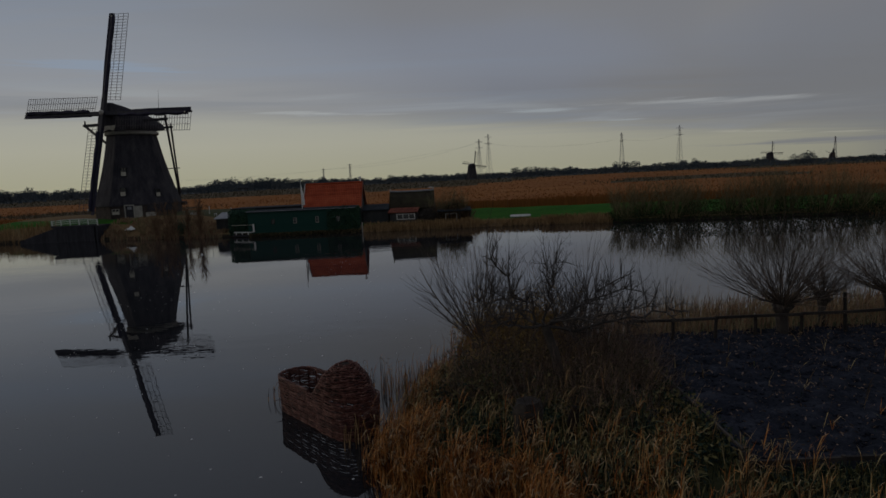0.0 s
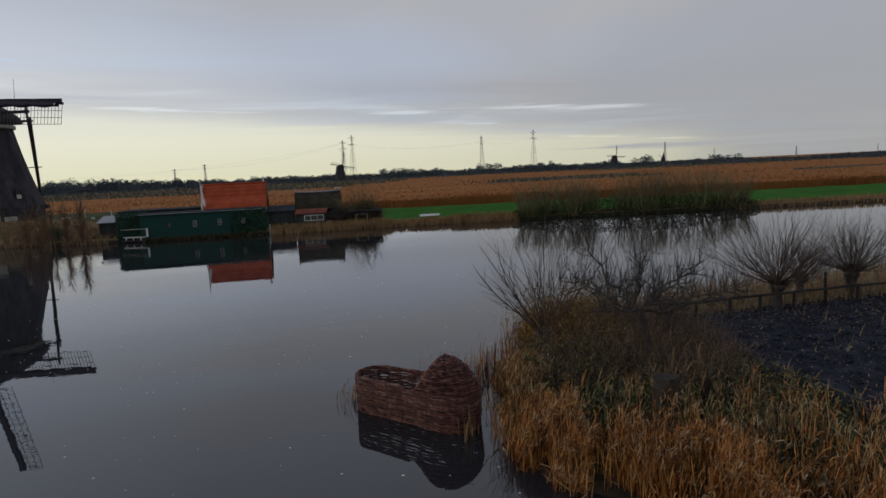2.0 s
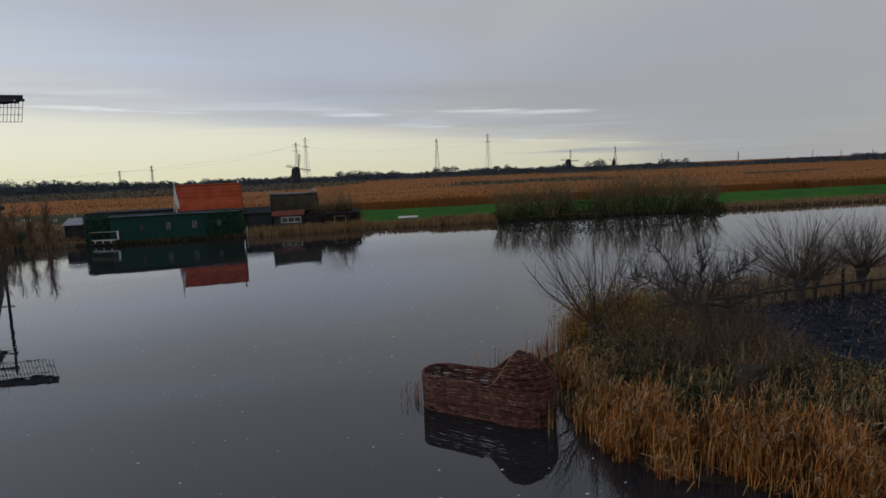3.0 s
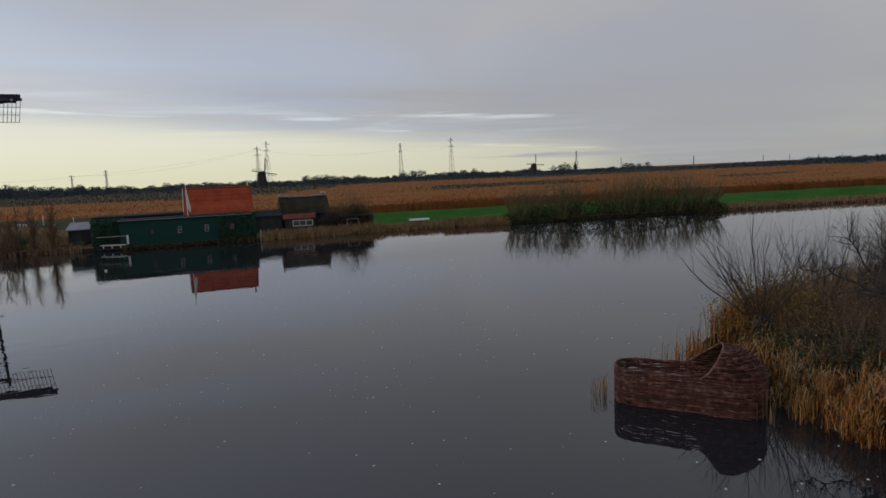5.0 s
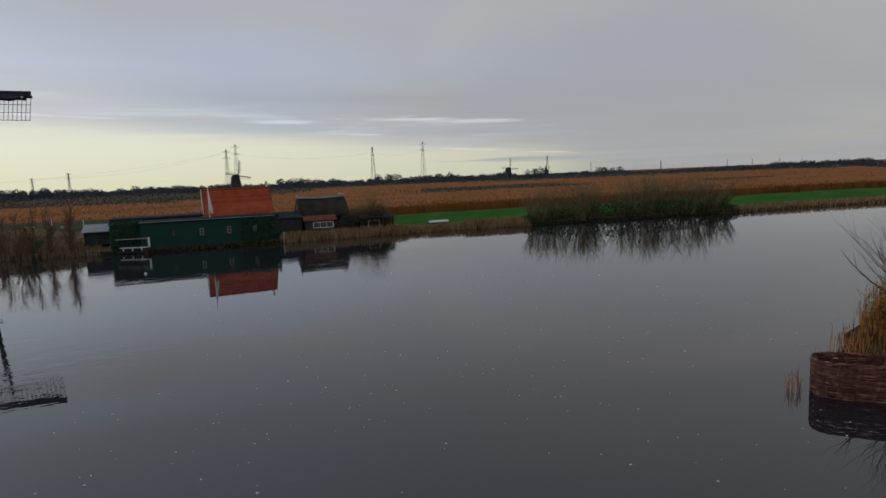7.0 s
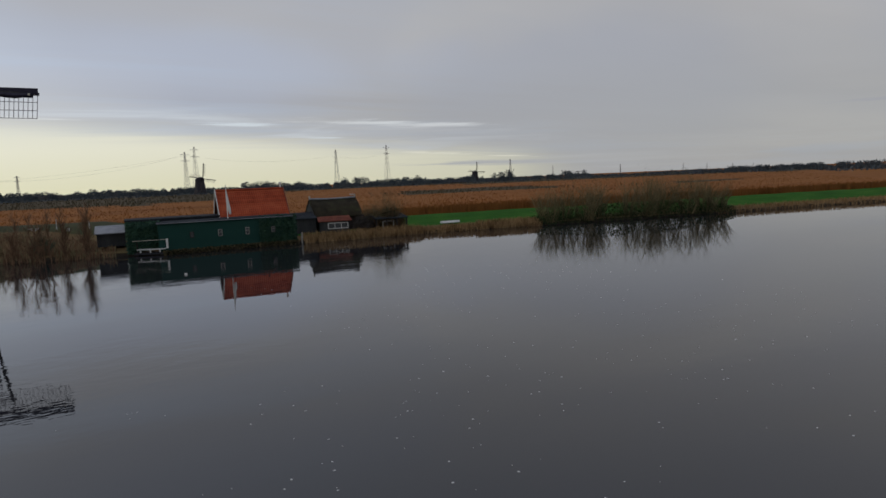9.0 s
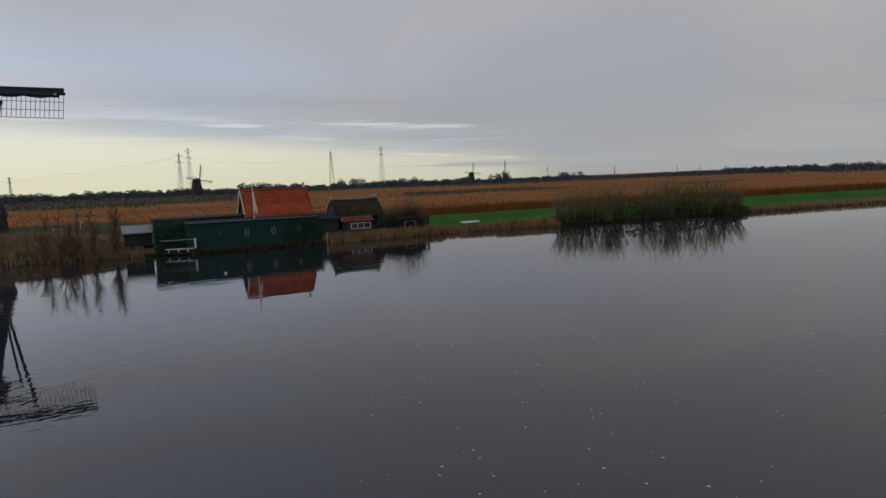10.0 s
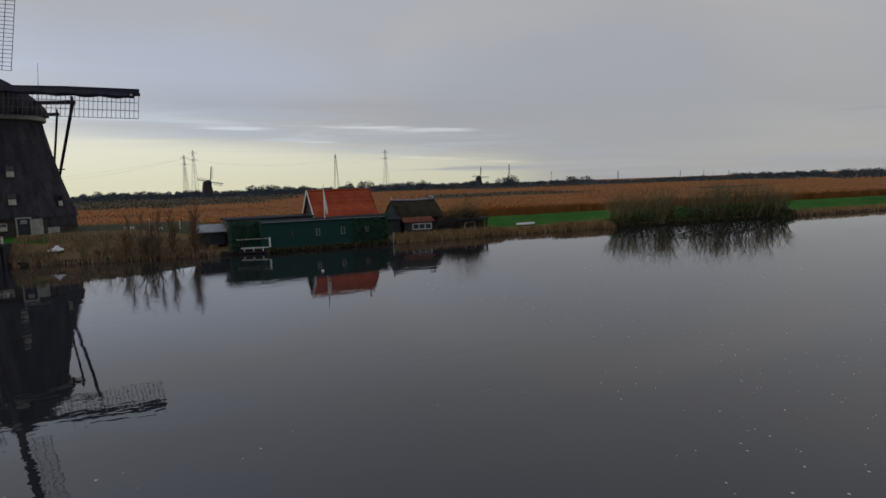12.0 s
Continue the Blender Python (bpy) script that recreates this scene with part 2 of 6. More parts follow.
M_ROUGHGRASS = material("rough_grass", [(0.110, 0.074, 0.040), (0.165, 0.108, 0.056), (0.155, 0.132, 0.058)], 0.35, 0.95, 0.7, 5, world_coords=True, spec=0.04)
M_MUD = material("bank_mud", [(0.016, 0.013, 0.010), (0.030, 0.024, 0.017), (0.050, 0.040, 0.026)], 0.8, 0.8, 0.6, 6, world_coords=True, spec=0.04)
M_FIELD = material("reed_field", [(0.184, 0.075, 0.025), (0.230, 0.093, 0.030), (0.268, 0.111, 0.036), (0.306, 0.137, 0.047)], 0.035, 0.95, 0.3, 1.1, stretch=(0.45, 1.4, 1), fine=0.45, world_coords=True, island=0.04, spec=0.04)
M_SCRUB = material("dark_scrub", [(0.050, 0.044, 0.030), (0.078, 0.064, 0.041), (0.115, 0.086, 0.050)], 0.05, 0.95, 0.4, 0.9, stretch=(0.5, 1.2, 1), fine=0.7, world_coords=True, island=0.10, spec=0.04)
M_BED = material("river_bed", [(0.010, 0.010, 0.008), (0.016, 0.015, 0.012), (0.022, 0.020, 0.016)], 0.5, 0.9, 0.2, world_coords=True)
M_SOIL = material("dark_soil", [(0.010, 0.012, 0.017), (0.021, 0.024, 0.034), (0.054, 0.058, 0.074)], 1.6, 0.8, 0.8, 9, world_coords=True, spec=0.04)
M_REED = material("dry_reed", [(0.050, 0.020, 0.008), (0.245, 0.074, 0.013), (0.370, 0.126, 0.022), (0.450, 0.235, 0.080)], 0.9, 0.6, 0.0, island=0.65, world_coords=True, spec=0.15)
M_PALEREED = material("pale_reed", [(0.160, 0.095, 0.045), (0.280, 0.180, 0.085), (0.380, 0.260, 0.135)], 0.5, 0.85, 0.0, island=0.4, world_coords=True, spec=0.04)
M_PLUME = material("reed_plume", [(0.150, 0.090, 0.045), (0.290, 0.190, 0.100), (0.460, 0.360, 0.230)], 3.0, 0.95, 0.0, island=0.4, spec=0.1)
M_WEED = material("green_weed", [(0.012, 0.025, 0.019), (0.027, 0.049, 0.033), (0.063, 0.076, 0.033), (0.165, 0.142, 0.058)], 0.6, 0.6, 0.0, island=0.7, world_coords=True, spec=0.12)
M_SAPLING = material("alder_twig", [(0.085, 0.054, 0.036), (0.150, 0.092, 0.058), (0.240, 0.148, 0.090)], 0.8, 0.8, 0.0, island=0.5, spec=0.1)
M_UNDER = material("dull_undergrowth", [(0.030, 0.034, 0.018), (0.062, 0.058, 0.030), (0.110, 0.088, 0.048)], 0.4, 0.9, 0.0, island=0.6, world_coords=True, spec=0.05)
M_SHRUBLEAF = material("shrub_undergrowth", [(0.020, 0.042, 0.019), (0.042, 0.066, 0.028), (0.090, 0.090, 0.040)], 0.4, 0.9, 0.0, island=0.6, world_coords=True, spec=0.05)
M_GOLDREED = material("golden_reed", [(0.036, 0.024, 0.012), (0.120, 0.070, 0.024), (0.210, 0.130, 0.045), (0.400, 0.310, 0.150)], 0.8, 0.6, 0.0, island=0.7, world_coords=True, spec=0.12)
M_BRAMBLE = material("brown_bramble", [(0.060, 0.044, 0.035), (0.138, 0.095, 0.073), (0.265, 0.183, 0.138)], 1.0, 0.7, 0.0, island=0.6, spec=0.1)
M_BARK = material("dark_bark", [(0.034, 0.030, 0.028), (0.058, 0.050, 0.045), (0.095, 0.080, 0.070)], 4.0, 0.7, 0.5, 20, spec=0.2)
M_TWIG = material("bare_twig", [(0.042, 0.034, 0.030), (0.078, 0.060, 0.048), (0.140, 0.104, 0.078)], 1.0, 0.6, 0.0, island=0.5, spec=0.2)
M_FARTWIG = material("far_twig", [(0.088, 0.078, 0.040), (0.150, 0.126, 0.066), (0.245, 0.196, 0.108)], 0.8, 0.8, 0.0, island=0.5, spec=0.1)
M_YELLOWLEAF = material("yellow_willow_leaf", [(0.140, 0.080, 0.018), (0.27, 0.165, 0.036), (0.40, 0.270, 0.075)], 1.0, 0.6, 0.0, island=0.6, spec=0.2)
M_WICKER = material("woven_willow", [(0.018, 0.007, 0.006), (0.060, 0.020, 0.016), (0.112, 0.039, 0.030), (0.220, 0.120, 0.094)], 7.0, 0.6, 0.4, 30, island=0.3, per_object=0.18, spec=0.3)
# near-black: shade inside the clog put into the colour; also the dead stem
M_WICKERDARK = material("inner_shade_and_dead_willow", [(0.008, 0.005, 0.004), (0.018, 0.010, 0.007), (0.03, 0.018, 0.012)], 3.0, 0.9, 0.5, 20)
M_FENCE = material("weathered_fence_wood", [(0.016, 0.013, 0.012), (0.030, 0.025, 0.022), (0.055, 0.045, 0.038)], 3.0, 0.85, 0.4, 16, per_object=0.2)
# distance haze is painted in: bark lightened and shifted to blue-grey
M_HAZEWOODS = material("hazy_far_woods", [(0.055, 0.070, 0.084), (0.078, 0.094, 0.108), (0.105, 0.118, 0.125)], 0.02, 0.95, 0.0, island=0.5, world_coords=True, spec=0.04)
M_STEEL = material("galvanised_steel", [(0.24, 0.25, 0.26), (0.32, 0.33, 0.34), (0.40, 0.41, 0.42)], 0.3, 0.6, 0.0, metal=0.2)
M_FOAM = material("floating_fluff", [(0.45, 0.45, 0.44), (0.6, 0.6, 0.6), (0.75, 0.75, 0.74)], 6.0, 0.9, 0.0, island=0.5)
M_STONE = material("pale_stone", [(0.20, 0.19, 0.17), (0.30, 0.29, 0.26), (0.40, 0.38, 0.35)], 3.0, 0.85, 0.3)
M_BANKVEG = material("brown_bank_growth", [(0.150, 0.092, 0.060), (0.240, 0.145, 0.088), (0.320, 0.205, 0.125), (0.24, 0.215, 0.12)], 0.5, 0.9, 0.0, island=0.5, world_coords=True, spec=0.1)


def glass_material():
    m = bpy.data.materials.new("window_glass")
    m.use_nodes = True
    b = m.node_tree.nodes["Principled BSDF"]
    b.inputs["Base Color"].default_value = (0.03, 0.035, 0.04, 1)
    b.inputs["Roughness"].default_value = 0.06
    b.inputs["Specular IOR Level"].default_value = 0.6
    return m


M_GLASS = glass_material()


def water_material():
    m = bpy.data.materials.new("still_canal_water")
    m.use_nodes = True
    k = Nodes(m.node_tree)
    b = m.node_tree.nodes["Principled BSDF"]
    co = k.n("ShaderNodeNewGeometry").outputs["Position"]
    murk = k.noise(k.mapped(co, (0.05, 0.05, 1)), 1.0, 3)
    k.link(k.ramp(murk, [(0.3, (0.014, 0.015, 0.018)), (0.7, (0.020, 0.021, 0.024))]), b.inputs["Base Color"])
    b.inputs["Roughness"].default_value = 0.006
    b.inputs["IOR"].default_value = 1.55
    b.inputs["Specular IOR Level"].default_value = 0.5
    bn = k.n("ShaderNodeBump")
    w1 = k.noise(k.mapped(co, (0.5, 0.9, 1)), 1.0, 2, 0.4)
    w2 = k.noise(k.mapped(co, (2.2, 3.2, 1)), 1.0, 2, 0.4)
    calm = k.ramp(k.noise(k.mapped(co, (0.03, 0.06, 1), loc=(2, 5, 0)), 1.0, 2), [(0.42, (0.10,) * 3), (0.60, (1, 1, 1)), (0.75, (2.2,) * 3)])
    sx = k.n("ShaderNodeSeparateXYZ")
    k.link(co, sx.inputs[0])
    west = k.math("ADD", 0.7, k.math("MULTIPLY", k.math("MULTIPLY", sx.outputs[0], -0.14, True), 1.0))
    w3 = k.noise(k.mapped(co, (0.9, 1.6, 1), loc=(7, 3, 0)), 3.0, 1, 0.4)
    h = k.math("MULTIPLY", k.math("ADD", k.math("ADD", k.math("MULTIPLY", w1, 0.6), k.math("MULTIPLY", w2, 0.24)), k.math("MULTIPLY", w3, 0.09)), k.math("MULTIPLY", calm, west))
    k.link(h, bn.inputs["Height"])
    bn.inputs["Strength"].default_value = 0.2
    bn.inputs["Distance"].default_value = 0.06
    k.link(bn.outputs[0], b.inputs["Normal"])
    return m


M_WATER = water_material()


# ---- mesh helpers ----
class Mesh:
    """Collects vertices and faces for one mesh."""

    def __init__(self):
        self.v, self.f = [], []

    def face(self, *pts):
        i = len(self.v)
        self.v.extend(tuple(p) for p in pts)
        self.f.append(tuple(range(i, i + len(pts))))
        return self

    def box(self, c, s, m=None):
        """A box about the centre c with the sizes s, turned by m if given."""
        i = len(self.v)
        for dz in (-0.5, 0.5):
            for dx, dy in ((-0.5, -0.5), (0.5, -0.5), (0.5, 0.5), (-0.5, 0.5)):
                p = Vector((dx * s[0], dy * s[1], dz * s[2]))
                if m is not None:
                    p = m @ p
                self.v.append((p[0] + c[0], p[1] + c[1], p[2] + c[2]))
        for q in ((3, 2, 1, 0), (4, 5, 6, 7), (0, 1, 5, 4), (1, 2, 6, 5), (2, 3, 7, 6), (3, 0, 4, 7)):
            self.f.append(tuple(i + a for a in q))
        return self

    def beam(self, a, b, w, h=None):
        """A squared bar from a to b."""
        a, b = Vector(a), Vector(b)
        d = b - a
        m = d.to_track_quat("Z", "Y").to_matrix()
        return self.box((a + b) / 2, (w, h or w, d.length), m)

    def tube(self, pts, radii, n=5, cap=True, closed=False):
        """A tube through pts."""
        pts = [Vector(p) for p in pts]
        if not hasattr(radii, "__len__"):
            radii = [radii] * len(pts)
        i = len(self.v)
        ref = Vector((0.3, 0.2, 1)) if abs((pts[-1] - pts[0]).normalized().z) < 0.8 else Vector((1, 0.2, 0.1))
        c = len(pts)
        for j, p in enumerate(pts):
            if closed:
                d = pts[(j + 1) % c] - pts[j - 1]
            else:
                d = pts[min(j + 1, c - 1)] - pts[max(j - 1, 0)]
            d = d.normalized() if d.length > 1e-9 else Vector((0, 0, 1))
            u = d.cross(ref)
            u = u.normalized() if u.length > 1e-6 else Vector((1, 0, 0))
            w = d.cross(u)
            for a in range(n):
                t = 2 * math.pi * a / n
                q = p + (u * math.cos(t) + w * math.sin(t)) * radii[j]
                self.v.append((q.x, q.y, q.z))
        for j in range(c if closed else c - 1):
            for a in range(n):
                k0, k1 = i + j * n, i + ((j + 1) % c) * n
                self.f.append((k0 + a, k0 + (a + 1) % n, k1 + (a + 1) % n, k1 + a))
        if cap and not closed:
            self.f.append(tuple(i + a for a in reversed(range(n))))
            self.f.append(tuple(i + (c - 1) * n + a for a in range(n)))
        return self

    def loft(self, rings, cap=True, closed=True):
        """Faces between rings of equal length."""
        i, n = len(self.v), len(rings[0])
        for r in rings:
            self.v.extend(tuple(p) for p in r)
        for j in range(len(rings) - 1):
            for a in range(n if closed else n - 1):
                b = (a + 1) % n
                self.f.append((i + j * n + a, i + j * n + b, i + (j + 1) * n + b, i + (j + 1) * n + a))
        if cap and closed:
            self.f.append(tuple(i + a for a in reversed(range(n))))
            self.f.append(tuple(i + (len(rings) - 1) * n + a for a in range(n)))
        return self

    def data(self, name, mats, smooth=False):
        me = bpy.data.meshes.new(name)
        me.from_pydata(self.v, [], self.f)
        for m in mats if isinstance(mats, (list, tuple)) else [mats]:
            me.materials.append(m)
        if smooth:
            me.shade_smooth()
        me.update()
        return me


def part(name, mb, mat, parent, label="", smooth=False):
    """One mesh object under a thing or a part; its vertices are in the parent's space."""
    ob = new(name, mb.data(name, mat, smooth))
    ob.parent = parent
    if label:
        tagged(ob, label)
    return ob


def thing(name, m, label, category, group="", kind=""):
    ob = new(name)
    ob.empty_display_size = 0.2
    ob.matrix_world = m if isinstance(m, Matrix) else Matrix.Translation(m)
    return tagged(ob, label, category, group, kind)


def solid(name, mb, mat, m, label, category, group="", kind="", smooth=False):
    ob = new(name, mb.data(name, mat, smooth))
    ob.matrix_world = m if isinstance(m, Matrix) else Matrix.Translation(m)
    return tagged(ob, label, category, group, kind)


def lerp_table(x, table):
    return float(np.interp(x, [a for a, _ in table], [b for _, b in table]))


# ---- ground and water ----
FAR_EDGE = [(-900, 150), (-300, 112), (-120, 97), (-63, 89.5), (-50, 87.6), (-46, 86.6), (-36, 84.0), (-31, 82.6), (-28.8, 82.0), (-26.6, 81.2), (-26.0, 80.3), (-24, 80.2), (-11, 80), (3, 79.6), (23, 76), (52, 71), (74, 68), (110, 61), (200, 42), (400, -20), (900, -220)]
NEAR_EDGE = [(3.4, -30), (3.2, 4), (2.2, 8.4), (0.7, 10.2), (-0.7, 11.4), (-1.5, 12.3), (-1.8, 13.6), (-1.6, 15.2), (-1.1, 16.8), (-0.9, 18.8), (-0.2, 20.6), (1.8, 21.9), (6, 23.2), (10, 24.6), (15, 25.8), (24, 26.6), (60, 28.0), (90, 22), (120, -30)]


def far_edge(x):
    return lerp_table(x, FAR_EDGE)


def mound(x, y):
    """The raised yard on which the mill stands."""
    d = math.hypot((x + 52) / 24, (y - 103) / 15)
    return 1.75 * max(0.0, min(1.0, (1.28 - d) / 0.45))


def far_height(x, d):
    base = float(np.interp(d, [-3, -0.4, 0.5, 2.0, 6, 14, 20, 26, 40, 4000], [-1.2, -0.3, 0.35, 0.62, 0.8, 1.25, 1.35, 0.7, 0.5, 0.5]))
    y = far_edge(x) + d
    m = mound(x, y) if d > -0.5 else 0
    return base + m * max(0.0, min(1.0, (d - 0.2) / 4.0))


def build_ground():
    me = Mesh()
    mats = [M_MUD, M_ROUGHGRASS, M_GRASS, M_FIELD, M_BED, M_BANKGRASS]
    idx = []
    offs = [-3, -0.6, 0.0, 0.5, 1.2, 2.2, 3.5, 5, 7, 9.5, 12, 14.5, 17, 19.5, 22, 24, 26, 30, 40, 60, 90, 140, 220, 400, 900, 2000, 4200]
    xs = list(range(-140, 141, 3))
    xs = [-900, -500, -300, -200] + xs + [180, 240, 320, 450, 600]
    n = len(xs)
    for d in offs:
        g = 1 + max(0, d - 60) / 260
        for x in xs:
            px = x * g
            y = far_edge(x) * max(0.0, 1 - max(0, d - 60) / 900) + d
            me.v.append((px, y, far_height(x, d) + (0.12 * noise.noise((x * 0.3, y * 0.3, 0)) if 0.3 < d < 60 else 0)))
    for j in range(len(offs) - 1):
        d = (offs[j] + offs[j + 1]) / 2
        for i in range(n - 1):
            me.f.append((j * n + i, j * n + i + 1, (j + 1) * n + i + 1, (j + 1) * n + i))
            x = (xs[i] + xs[i + 1]) / 2
            if d < 0.8:
                idx.append(0)
            elif d < 3 or (-48 < x < -29 and d < 10.5):
                idx.append(1)
            elif d < 24:
                idx.append(5 if -47 < x < -28 else 1 if x <= -47 and d > 10.5 else 2)
            else:
                idx.append(3)
    # near bank: rings from the outline inwards
    from_edge = [Vector((x, y, 0)) for x, y in NEAR_EDGE]
    fine = []
    for a, b in zip(from_edge, from_edge[1:]):
        steps = max(1, int((b - a).length / 0.8))
        fine += [a.lerp(b, i / steps) for i in range(steps)]
    fine.append(from_edge[-1])
    centre = Vector((14, 15, 0))
    start = len(me.v)
    rings = [(1.0, -1.0, 1.6), (1.0, -0.15, 0.25), (0.0, 0.0, 0.0), (0.0, 0.22, -0.5), (0.0, 0.45, -1.2), (0, 0.75, -2.4), (0, 0.95, -4.2)]
    for _, z, out in rings:
        for p in fine:
            w = (p - centre)
            w.z = 0
            q = p + w.normalized() * out
            wob = 0.08 * noise.noise((q.x * 0.8, q.y * 0.8, 3)) if z > 0 else 0
            me.v.append((q.x, q.y, z + wob))
    m = len(fine)
    for j in range(len(rings) - 1):
        for i in range(m - 1):
            me.f.append((start + j * m + i, start + j * m + i + 1, start + (j + 1) * m + i + 1, start + (j + 1) * m + i))
            idx.append(0 if j < 3 else 5)
    last = start + (len(rings) - 1) * m
    me.v.append((30, 5, 1.0))
    for i in range(m - 1):
        me.f.append((last + i, last + i + 1, len(me.v) - 1))
        idx.append(5)
    # river bed, and the land behind the camera
    i = len(me.v)
    me.v += [(-900, -260, -1.3), (900, -260, -1.3), (900, 200, -1.3), (-900, 200, -1.3)]
    me.f.append((i, i + 1, i + 2, i + 3))
    idx.append(4)
    i = len(me.v)
    me.v += [(-4000, -60, -1.0), (4000, -60, -1.0), (4000, -66, 0.9), (-4000, -66, 0.9), (4000, -4000, 0.9), (-4000, -4000, 0.9)]
    me.f += [(i + 3, i + 2, i + 1, i), (i + 5, i + 4, i + 2, i + 3)]
    idx += [1, 2]
    ob = solid("ground", me, mats, (0, 0, 0), "flat polder land with grassy banks and reed fields", "ground", kind="structure")
    for p, k in zip(ob.data.polygons, idx):
        p.material_index = k
        p.use_smooth = True
    w = Mesh().face((-900, -64, 0), (900, -64, 0), (900, 170, 0), (-900, 170, 0))
    solid("water", w, M_WATER, (0, 0, 0), "calm dark canal water mirroring the sky and banks", "water", kind="structure")


build_ground()


def build_reed_field():
    """The standing reed behind the meadow: a dense under-storey and many stems, coarser with distance."""
    rnd = random.Random(5)
    me = Mesh()
    offs = [24.5, 25.2, 26, 28, 31, 35, 40, 46, 54, 64, 78, 95, 118, 150, 190, 250, 330, 440, 560, 700]
    xs = [x * 1.0 for x in range(-150, 151, 2)]
    n = len(xs)

    def place(x, d):
        return x * (1 + max(0, d - 40) / 110), far_edge(x) * max(0.0, 1 - max(0, d - 60) / 900) + d

    def dusky(x, y):
        """Where dark scrub takes the place of reed."""
        a = math.atan2(x, y)
        w = noise.noise((x * 0.006 + 4, y * 0.022, 2)) * 0.9
        far = math.hypot(x, y)
        start = float(np.interp(a, [-0.9, -0.5, -0.12, 0.06, 0.12, 0.2], [330, 300, 225, 262, 340, 480]))
        return w + (0.8 if far > start + 25 * noise.noise((a * 20, 1, 7)) else 0.0) + (0.25 if far > 420 else 0.0) > 0.40

    for j, d in enumerate(offs):
        for x in xs:
            px, py = place(x, d)
            z = 0.4 if j == 0 else 2.26 + 0.16 * noise.noise((px * 0.07, py * 0.07, 1))
            me.v.append((px, py, z))
    idx = []
    for j in range(len(offs) - 1):
        for i in range(n - 1):
            me.f.append((j * n + i, j * n + i + 1, (j + 1) * n + i + 1, (j + 1) * n + i))
            idx.append(1 if dusky(*me.v[j * n + i][:2]) else 0)
    ob = solid("reed_field", me, [M_FIELD, M_SCRUB], (0, 0, 0), "wide field of orange-brown winter reed", "reed", kind="stuff")
    for p, k in zip(ob.data.polygons, idx):
        p.material_index = k
    fr, sc = Mesh(), Mesh()
    for _ in range(64000):
        d = 24.2 + 480 * rnd.random() ** 3.2
        px, py = place(rnd.uniform(-135, 140), d)
        dark = dusky(px + rnd.gauss(0, 4), py + rnd.gauss(0, 3))
        s = 1 + d / 90
        tall = 0.5 + 0.5 * noise.noise((px * 0.05, py * 0.05, 8))
        h = (rnd.uniform(1.6, 1.98) + 0.25 * tall) if not dark else rnd.uniform(1.5, 2.4) + 0.7 * tall * rnd.random()
        w = rnd.uniform(0.04, 0.09) * s
        lx = rnd.gauss(0, 0.12) * s
        a = rnd.uniform(-0.7, 0.7)
        cx, cy = math.cos(a) * w, math.sin(a) * w
        z0 = 0.45
        (sc if dark else fr).face((px - cx, py - cy, z0), (px + cx, py + cy, z0), (px + lx + cx * 0.5, py + cy * 0.5, z0 + h), (px + lx - cx * 0.5, py - cy * 0.5, z0 + h))
    solid("reed_stems", fr, M_FIELD, (0, 0, 0), "standing orange-brown stems of the winter reed field", "reed", kind="stuff")
    solid("scrub_patches", sc, M_SCRUB, (0, 0, 0), "dark bare scrub patches within the reed field", "scrub", kind="stuff")


build_reed_field()


# ---- the mill ----
MILL = Vector((-50.87, 101.5, 2.45))
MILL_TURN = -15.7
TOWER_TURN = 8.9


def octagon(r, z, n=8, turn=22.5):
    return [(r * math.cos(radians(turn + 360 * i / n)), r * math.sin(radians(turn + 360 * i / n)), z) for i in range(n)]


